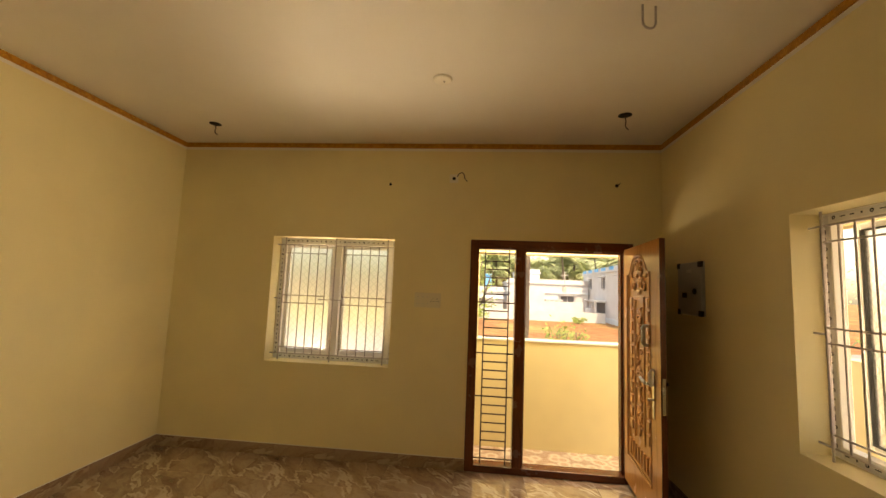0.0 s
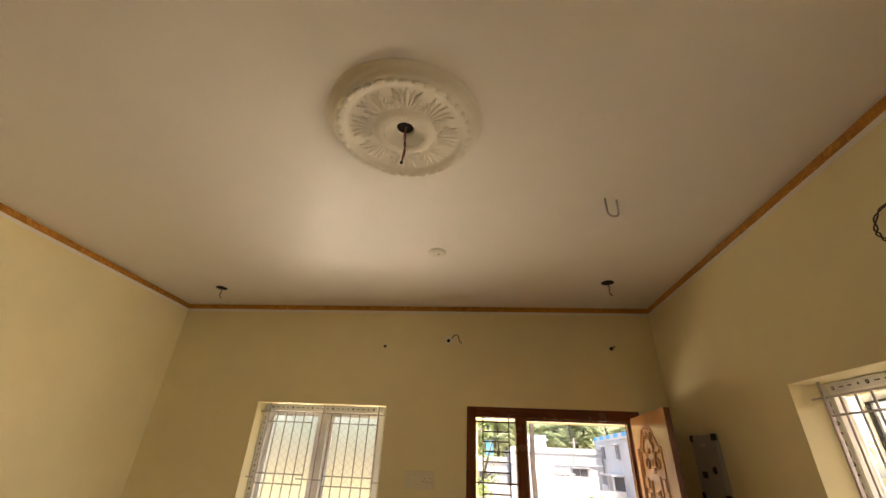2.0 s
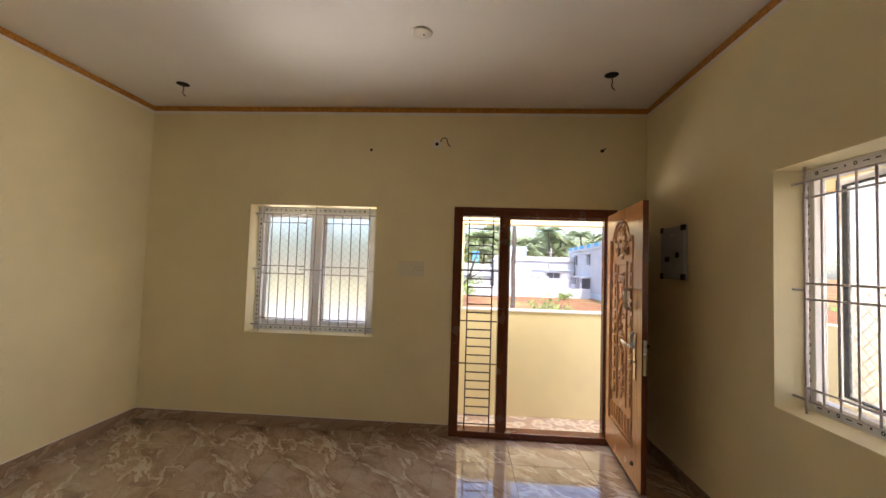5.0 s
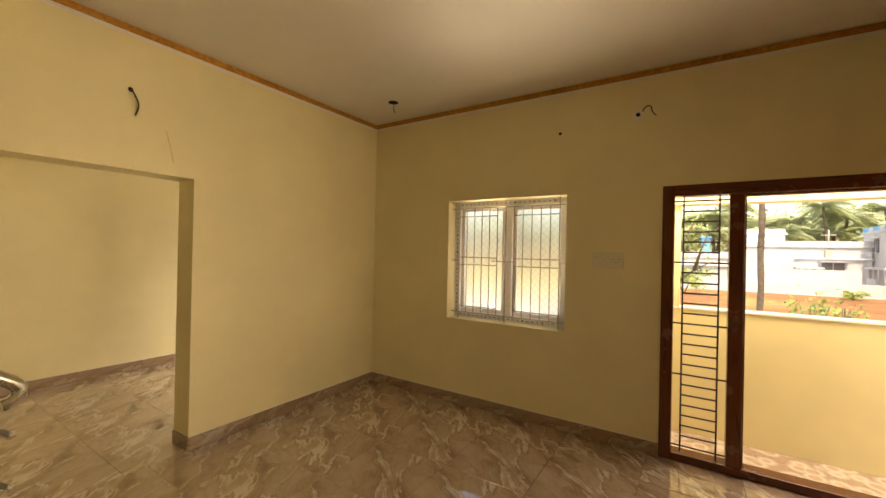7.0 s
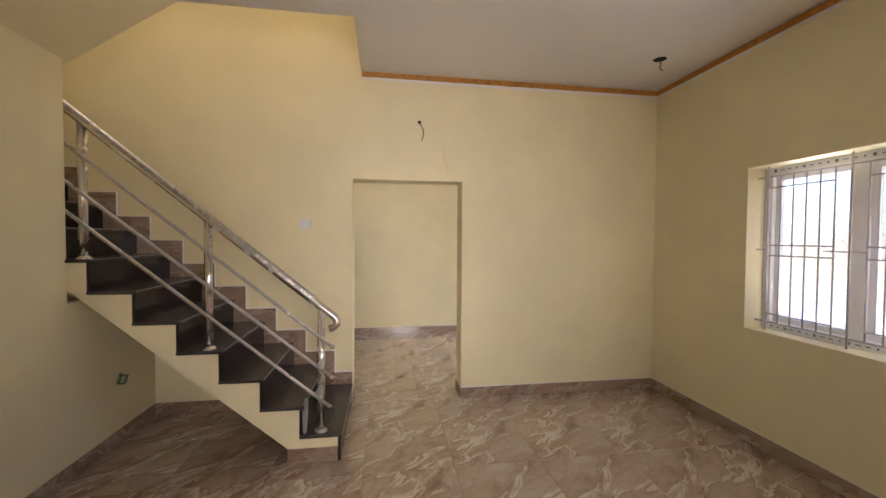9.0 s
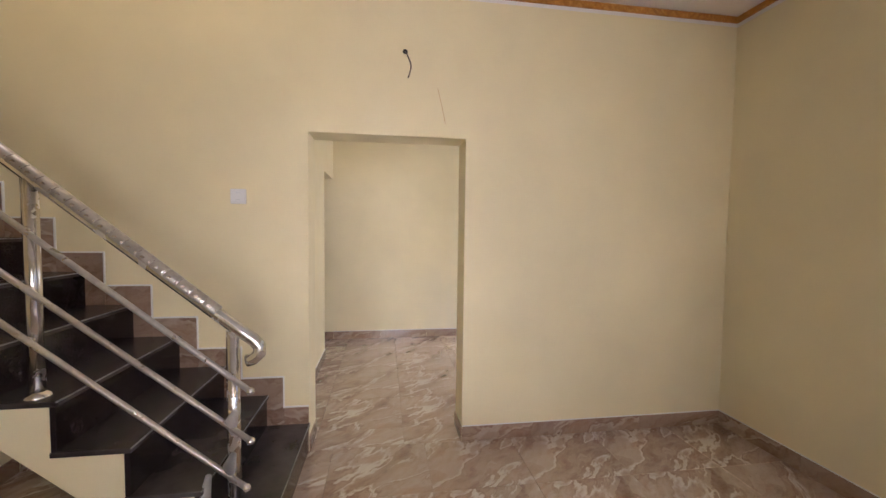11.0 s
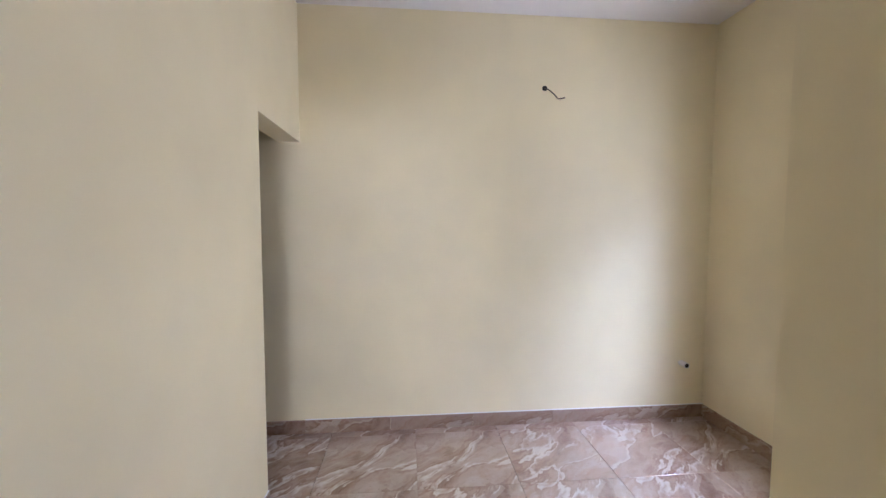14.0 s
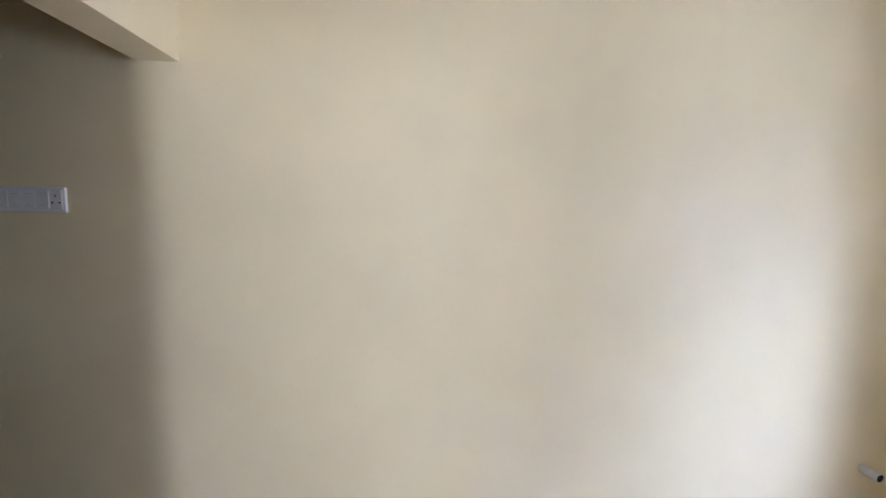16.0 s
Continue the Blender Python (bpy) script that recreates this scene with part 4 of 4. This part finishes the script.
for sx in (-1, 1):
    for sz in (-1, 1):
        part("corner_guard", box(bmesh.new(), sx * 0.152 - 0.021, sx * 0.152 + 0.021, sz * 0.184 - 0.022, sz * 0.184 + 0.022, 0.012, 0.034, bev=0.004), gasket, meter, "dark plastic corner guard")
part("seal_knob", lathe(bmesh.new(), [(0.0, 0.038), (0.022, 0.038), (0.024, 0.029)], pose(0.085, -0.02, 0), 16), gasket, lid, "dark round knob")
part("reading_slot", box(bmesh.new(), -0.10, -0.03, -0.07, -0.03, 0.029, 0.0315), gasket, lid, "dark reading window")
part("maker_plate", box(bmesh.new(), -0.03, 0.03, 0.125, 0.150, 0.029, 0.0315), switch_white, lid)

# ---- porch ----
PF = -0.25
porch = structure("porch_floor", boxes((-0.15, 3.4, 4.005, 5.20, LOW, PF - 0.012), (2.07, 3.4, -3, 4.005, LOW, PF - 0.012)), grout, "porch floor of patterned cream and brown tiles", "floor")
porch_tile = material("patterned_porch_tile", (0.6, 0.5, 0.4), 0.3)
pn = Nodes(porch_tile)
pn.world()
vor = pn.t.nodes.new("ShaderNodeTexVoronoi")
vor.inputs["Scale"].default_value = 7.0
pn.link(pn.c, vor.inputs["Vector"])
pcol = pn.ramp(vor.outputs["Distance"], (0.25, (0.52, 0.33, 0.22)), (0.40, (0.70, 0.62, 0.52)), (0.65, (0.40, 0.24, 0.16)))
pn.color(pn.mix(pn.ramp(pn.noise(40, 4), (0.4, 0.0), (0.7, 0.3)), pcol, (0.75, 0.72, 0.66)))
structure("parapet", boxes((-0.17, 3.4, 5.02, 5.17, PF, 1.014), (-0.17, -0.02, 4.005, 5.02, PF, 1.014)), outside_cream, "cream painted porch parapet", "parapet")
structure("parapet_coping", boxes((-0.20, 3.43, 5.005, 5.20, 1.014, 1.036), (-0.20, 0.0, 4.005, 5.005, 1.014, 1.036), bev=0.004), plaster, "white parapet coping", "trim")
structure("porch_pillar", boxes((-0.17, 0.175, 5.01, 5.18, 1.036, 2.09)), outside_cream, "square cream painted porch pillar", "pillar")
structure("porch_beam", boxes((-0.17, 3.4, 4.96, 5.19, 2.09, 2.70), (-0.17, -0.02, 4.005, 4.96, 2.09, 2.70)), outside_cream, "cream painted porch beam", "beam")
structure("side_porch_roof", boxes((2.07, 3.43, -3.0, 4.0, 2.60, 2.74), (3.28, 3.43, -3.0, 4.0, 2.30, 2.60)), outside_cream, "cream painted roof slab and beam over the side porch", "roof")
structure("threshold_stone", boxes((0.083, 1.57, 3.885, 4.02, PF - 0.01, 0.0)), speckled("grey_stone", (0.16, 0.16, 0.17), (0.26, 0.26, 0.27), 0.4), "grey stone step outside the front door", "step")
structure("house_plinth", boxes((-5.9, -0.2, 3.875, 3.9, LOW, -0.3)), outside_cream, "cream painted plinth of the house", "wall")

# ---- ground and what is seen outside ----
ground_mat = material("dry_red_earth", (0.34, 0.16, 0.07), 0.95)
en = Nodes(ground_mat)
en.world()
grass = en.ramp(en.noise(0.10, 5, 0.65), (0.48, 0.0), (0.60, 1.0))
soil = en.ramp(en.noise(1.5, 6, 0.7), (0.3, (0.28, 0.115, 0.045)), (0.7, (0.44, 0.22, 0.10)))
straw = en.ramp(en.noise(3.0, 5, 0.7), (0.3, (0.30, 0.22, 0.07)), (0.7, (0.48, 0.38, 0.16)))
en.color(en.mix(grass, soil, straw))
en.bump(en.noise(4.0, 6, 0.7), 0.8, 0.15)
structure("ground", boxes((-900, 900, -900, 900, -1.6, -0.90)), ground_mat, "dry open ground of red earth and straw grass", "ground")
concrete = speckled("pale_concrete", (0.42, 0.40, 0.37), (0.55, 0.53, 0.50), 0.85, 8)
structure("yard_paving", boxes((-7, -0.2, 4.3, 9.8, -0.9, -0.72)), concrete, "pale concrete yard in front of the house", "pavement")
structure("street", boxes((-60, 40, 12.0, 21.5, -0.9, -0.86)), speckled("worn_street", (0.24, 0.25, 0.27), (0.33, 0.34, 0.36), 0.85, 5), "pale dusty concrete street before the field", "road")
field_mat = speckled("dry_yellow_grass", (0.30, 0.28, 0.08), (0.52, 0.46, 0.18), 0.9, 3, 0.8)
structure("grass_field", boxes((-60, -5.5, 22.0, 50, -0.9, -0.84)), field_mat, "field of dry yellow-green grass", "ground")
structure("side_boundary_wall", boxes((4.4, 4.6, -6, 9, -0.9, 1.0)), outside_cream, "cream painted boundary wall beside the house", "wall")

far_white = painted_plaster("far_white_wall", (0.56, 0.58, 0.61))
far_pale = painted_plaster("far_pale_blue_wall", (0.62, 0.72, 0.80))
far_blue = painted_plaster("far_blue_paint", (0.10, 0.42, 0.76))
# dark of far windows and verandahs, greyed in the colour for haze
far_hazy_dark = material("far_hazy_opening", (0.17, 0.18, 0.20), 0.7)
structure("field_wall", boxes((-5.2, 11.0, 34.9, 35.1, -0.9, -0.05), (3.0, 5.9, 35.1, 35.3, -0.9, 2.0)), far_white, "long white compound wall across the field", "wall")


def house(name, label, place, w, d, h, wall_mat, windows=(), band=False, dark=()):
    ob = thing(name, None, None, label, "house")
    ob.matrix_world = place
    part("wall", boxes((0, w, 0, d, 0, h)), wall_mat, ob)
    part("roof", boxes((-0.15, w + 0.15, -0.15, d + 0.15, h, h + 0.18)), far_white, ob)
    if band:
        n = int(w / 2.3)
        for k in range(n):
            piece("cornice_block", house.block, ob, pose(0.9 + k * w / n, -0.12, h + 0.30))
    for x, z, ww, hh in windows:
        wnd = part("window", boxes((x, x + ww, -0.06, 0.0, z, z + hh)), far_hazy_dark, ob)
        part("sill", boxes((x - 0.1, x + ww + 0.1, -0.16, -0.06, z - 0.1, z)), far_white, wnd)
        part("centre_bar", boxes((x + ww / 2 - 0.03, x + ww / 2 + 0.03, -0.09, -0.06, z, z + hh)), far_white, wnd)
        part("hood", boxes((x - 0.2, x + ww + 0.2, -0.5, 0.0, z + hh + 0.06, z + hh + 0.14)), far_white, wnd)
    for x, z, ww, hh in dark:
        # a flat dark panel draws the shade inside the verandah
        ver = part("verandah", boxes((x, x + ww, -0.05, 0.0, z, z + hh)), far_hazy_dark, ob)
        part("slab", boxes((x - 0.3, x + ww + 0.3, -1.0, 0.0, z + hh, z + hh + 0.14)), far_white, ver)
        n = max(2, int(ww / 0.9))
        for k in range(n + 1):
            u = x + (ww - 0.16) * k / n
            part("post", boxes((u, u + 0.16, -0.9, -0.74, z - 1.0, z + hh)), far_white, ver)
        part("low_wall", boxes((x - 0.1, x + ww * 0.55, -0.95, -0.80, z - 1.0, z + hh * 0.35)), far_pale, ver)
    part("plinth_band", boxes((-0.03, w + 0.03, -0.05, 0.0, 0.0, 0.45)), far_pale, ob)
    part("parapet", boxes((0.0, w, -0.05, 0.12, h + 0.18, h + 0.50)), wall_mat, ob)
    if not band:
        part("storey_ledge", boxes((-0.08, w + 0.08, -0.20, 0.0, h * 0.72, h * 0.72 + 0.10)), far_pale, ob)
    return ob


house.block = mesh_of(box(bmesh.new(), -0.58, 0.58, 0, 0.10, -0.19, 0.19), "cornice_block", far_blue)
house("white_house", "long white house with a blue checked parapet", pose(11.8, 45.2, -0.9, 0, 0, -92), 22, 8, 4.4, far_white, [(2.7, 3.0, 1.0, 0.95), (7.5, 3.0, 1.0, 0.95), (12.6, 3.0, 1.0, 0.95)], True, [(5.2, 0.75, 3.4, 1.0)])
house("low_white_house", "long low white house with flat roof", pose(3.2, 42.5, -0.9), 8.4, 7, 3.3, far_white, [(5.6, 1.4, 1.3, 0.7)], False, [(4.2, 1.1, 1.1, 0.5)])
house("stair_head_house", "pale blue rooftop room of a far house", pose(4.4, 46.0, -0.9), 2.7, 4, 4.5, far_pale)
house("far_house", "white single-storey house with a small dark window", pose(-5.0, 38.0, -0.9), 7.5, 7, 2.3, far_white, [(5.2, 1.15, 0.6, 0.5), (1.5, 1.15, 0.6, 0.5)])
mast = thing("utility_mast", None, None, "thin grey service mast fixed to a house front", "pole")
mast.matrix_world = pose(9.16, 42.40, 0)
part("pole", tube(bmesh.new(), [(0, 0, 1.5), (0, 0, 3.8)], 0.045, 8), concrete, mast)
part("box", box(bmesh.new(), -0.22, 0.14, -0.15, 0.1, 1.6, 2.2, bev=0.02), concrete, mast)
part("cross_arm", box(bmesh.new(), -0.45, 0.45, -0.03, 0.03, 3.35, 3.42), concrete, mast)
structure("yard_wall", boxes((5.9, 9.3, 35.6, 35.8, -0.9, 0.78)), far_white, "stepped white yard walls before the houses", "wall")
shed = thing("blue_sheet_shed", boxes((0.9, 1.6, 46, 48, -0.9, 3.3), (0.8, 1.7, 45.8, 48.2, 3.3, 3.42)), far_blue, "blue sheet-clad shed behind the houses", "shed")

# ---- plants ----
def leaf_material(name, lo, hi):
    m = material(name, lo, 0.55)
    n = Nodes(m)
    n.world()
    n.color(n.ramp(n.noise(1.7, 3), (0.35, lo), (0.65, hi)))
    b = n.b
    b.inputs["Subsurface Weight"].default_value = 0.0
    return m


# far foliage is paled so that its colour carries the distance haze
hazy_palm_leaf = leaf_material("hazy_palm_leaf", (0.36, 0.44, 0.24), (0.54, 0.60, 0.36))
bush_leaf = leaf_material("bush_leaf", (0.16, 0.24, 0.06), (0.32, 0.40, 0.12))
bark = speckled("grey_bark", (0.09, 0.07, 0.06), (0.19, 0.16, 0.13), 0.9, 14)


def palm_meshes(seed, height):
    rnd = random.Random(seed)
    bm = bmesh.new()
    bend = rnd.uniform(-0.6, 0.6)
    pts = [(bend * (k / 8) ** 2, 0.2 * bend * math.sin(k), height * k / 8) for k in range(9)]
    tube(bm, pts, [0.22 - 0.10 * k / 8 for k in range(9)], 8)
    trunk = mesh_of(bm, "trunk", bark)
    top = Vector(pts[-1])
    verts, faces = [], []
    for f in range(46):
        az, rise, ln = rnd.uniform(0, 6.283), rnd.uniform(-0.35, 1.1), rnd.uniform(2.4, 3.4)
        out = Vector((math.cos(az), math.sin(az), 0))
        side = Vector((-out.y, out.x, 0))
        spine = []
        for k in range(11):
            t = k / 10
            spine.append(top + out * (ln * t * (1 - 0.15 * t)) + Vector((0, 0, ln * (rise * t - (0.55 + 0.4 * rise) * t * t))))
        for k in range(1, 11):
            w = 0.75 * math.sin(math.pi * (0.12 + 0.83 * k / 10))
            for s in (-1, 1):
                for h in (0.0, 0.5):
                    p = spine[k - 1].lerp(spine[k], h)
                    q = p + side * s * w + out * 0.18 + Vector((0, 0, -0.42 * w))
                    i = len(verts)
                    verts += [p, p + out * 0.13, q]
                    faces.append((i, i + 1, i + 2))
    me = bpy.data.meshes.new("crown")
    me.from_pydata([tuple(v) for v in verts], [], faces)
    me.materials.append(hazy_palm_leaf)
    return trunk, me


palms = [palm_meshes(k, 4.4 + 1.7 * k) for k in range(3)]
rnd = random.Random(7)
for k in range(96):
    x = -38 + 0.85 * k + rnd.uniform(-0.7, 0.7)
    y = rnd.uniform(52, 66)
    root = thing("coconut_palm", None, None, "tall coconut palm behind the far houses", "tree", "palm grove")
    root.matrix_world = pose(x, y, -0.9, 0, 0, rnd.uniform(0, 360)) @ Matrix.Scale(rnd.uniform(0.85, 1.15), 4)
    a, b = palms[k % 3]
    for nm, me in (("trunk", a), ("crown", b)):
        o = new(nm, me)
        o.parent = root

near = thing("bare_palm_trunk", None, None, "slender ringed palm trunk beyond the parapet", "tree")
near.matrix_world = pose(1.56, 11.5, -0.9)
bm = bmesh.new()
tube(bm, [(0.010 * math.sin(k * 1.3), 0, 0.30 * k) for k in range(26)], [0.060 + (0.007 if k % 2 else 0) for k in range(26)], 10)
part("trunk", bm, bark, near)


def leafy(seed, centre, size, count, leaf):
    """Many small folded leaves in uneven clumps."""
    rnd = random.Random(seed)
    verts, faces = [], []
    clumps = [Vector((rnd.gauss(0, 0.5) * size[0], rnd.gauss(0, 0.5) * size[1], rnd.uniform(-0.5, 0.5) * size[2])) for _ in range(max(4, count // 40))]
    for _ in range(count):
        c = rnd.choice(clumps)
        p = Vector(centre) + c + Vector((rnd.gauss(0, 0.16) * size[0], rnd.gauss(0, 0.16) * size[1], rnd.gauss(0, 0.16) * size[2]))
        d = Vector((rnd.uniform(-1, 1), rnd.uniform(-1, 1), rnd.uniform(-0.6, 0.9))).normalized()
        s = d.orthogonal().normalized()
        ln = leaf * rnd.uniform(0.7, 1.4)
        i = len(verts)
        verts += [p, p + d * ln * 0.5 + s * ln * 0.22, p + d * ln, p + d * ln * 0.5 - s * ln * 0.22]
        faces += [(i, i + 1, i + 2), (i, i + 2, i + 3)]
    me = bpy.data.meshes.new("leaves")
    me.from_pydata([tuple(v) for v in verts], [], faces)
    me.materials.append(bush_leaf)
    return me


def bush(place, seed, size, count, leaf, label):
    ob = thing("bush", None, None, label, "bush")
    ob.matrix_world = place
    bm = bmesh.new()
    rr = random.Random(seed)
    for _ in range(7):
        tube(bm, [(0, 0, 0), (rr.uniform(-0.3, 0.3) * size[0], rr.uniform(-0.3, 0.3) * size[1], size[2] * 0.4), (rr.uniform(-0.6, 0.6) * size[0], rr.uniform(-0.6, 0.6) * size[1], size[2] * 0.85)], [0.02, 0.014, 0.006], 5)
    part("stems", bm, bark, ob)
    o = new("leaves", leafy(seed, (0, 0, size[2] * 0.6), (size[0], size[1], size[2] * 0.5), count, leaf))
    o.parent = ob


bush(pose(2.02, 9.2, -0.9), 3, (0.30, 0.26, 1.95), 700, 0.08, "green leafy shrub just beyond the parapet")
bush(pose(2.45, 9.6, -0.9), 4, (0.22, 0.26, 1.9), 500, 0.08, "green leafy shrub just beyond the parapet")
bush(pose(8.3, 33.0, -0.9), 5, (0.6, 0.4, 0.5), 400, 0.16, "round green shrub against the white wall")
bush(pose(-0.2, 30.0, -0.9), 6, (1.6, 0.8, 1.7), 600, 0.28, "round green shrub against the white wall")
bush(pose(6.2, 5.0, -0.9), 8, (1.0, 1.6, 2.8), 1500, 0.14, "green shrub beyond the boundary wall")
bush(pose(6.4, 1.5, -0.9), 9, (1.0, 1.6, 2.6), 1500, 0.14, "green shrub beyond the boundary wall")

tree = thing("thin_tree", None, None, "thin crooked tree with sparse green leaves", "tree")
tree.matrix_world = pose(-0.30, 15.0, -0.9)
bm = bmesh.new()
tube(bm, [(0, 0, 0), (0.05, 0, 1.0), (0.0, 0.05, 1.9), (0.25, 0, 2.8), (0.6, 0.1, 3.6)], [0.10, 0.09, 0.075, 0.05, 0.02], 8)
for a, b, c in (((0, 0.05, 1.9), (-0.3, 0.1, 2.6), (-0.45, 0, 3.6)), ((0.05, 0, 1.5), (0.6, 0.1, 2.0), (1.1, 0.2, 2.3)), ((0.2, 0, 2.7), (0.1, 0, 3.3), (0.2, 0.2, 4.3)), ((0.6, 0.1, 2.0), (0.8, 0, 2.7), (1.0, 0, 3.3))):
    tube(bm, [a, b, c], [0.05, 0.032, 0.012], 6)
part("trunk", bm, bark, tree)
o = new("crown", leafy(11, (0.35, 0, 3.5), (0.9, 0.8, 1.6), 420, 0.12))
o.parent = tree

# a wood behind the palms
def wood_leaf(seed):
    me = leafy(seed, (0, 0, 0), (48, 5, 5.0), 16000, 0.7)
    me.materials.clear()
    me.materials.append(hazy_palm_leaf)
    return me


wood = new("far_wood", wood_leaf(21))
wood.matrix_world = pose(2, 74, 4.6)
tagged(wood, "dense green wood far behind the houses", "woods", kind="stuff")

# ---- loose pieces last: skirting and floor tiles ----
skirting("baseboard_living", [("x", XL + 0.01, DOOR[0], YF, -1), ("x", DOOR[1], XR - 0.01, YF, -1), ("y", OP[1], YF, XL, 1), ("y", YB, YF, XR, -1), ("x", -2.0, XR - 0.01, YB, 1), ("x", XL + 0.01, -2.0, YB, 1), ("y", YB + 0.01, 0.37, XL, 1)])
skirting("baseboard_dining", [("y", Y2B, Y2F, X2, 1), ("x", X2 + 0.01, PX, Y2F, -1), ("x", -4.82, PX, Y2B, 1), ("y", OP[1], Y2F - 0.01, PX, -1), ("x", PX, XL, OP[1], -1), ("x", PX, XL, OP[0], 1), ("y", -2.6, Y2B, X2, 1)])
structure("wall_under_stairs_back", boxes((XL, -2.0, YB - 0.12, YB, 0, 1.12)), cream, "cream painted wall under the stairs")
structure("skirting_cap", boxes((PX + 0.0, -4.82, Y2B, Y2B + 0.006, 0.1, 0.105), (X2, X2 + 0.006, Y2B, Y2F, 0.1, 0.105), (XL, XL + 0.006, OP[1], YF, 0.1, 0.105), (XL, DOOR[0], YF - 0.006, YF, 0.1, 0.105)), white_grout, "white grout line on the skirting", "trim")
lay_tiles(XL, XR, -1.05, YF, XL - 0.1, 1.487, floor)
lay_tiles(X2, PX, -0.8, Y2F, X2 - 0.53, 1.350, floor)
lay_tiles(PX, XL, OP[0], OP[1], PX, 1.350, floor)
lay_tiles(-0.02, 3.4, 4.02, 5.02, 0, 4.02, porch, "porch_tile", porch_tile, PF, 0.4)
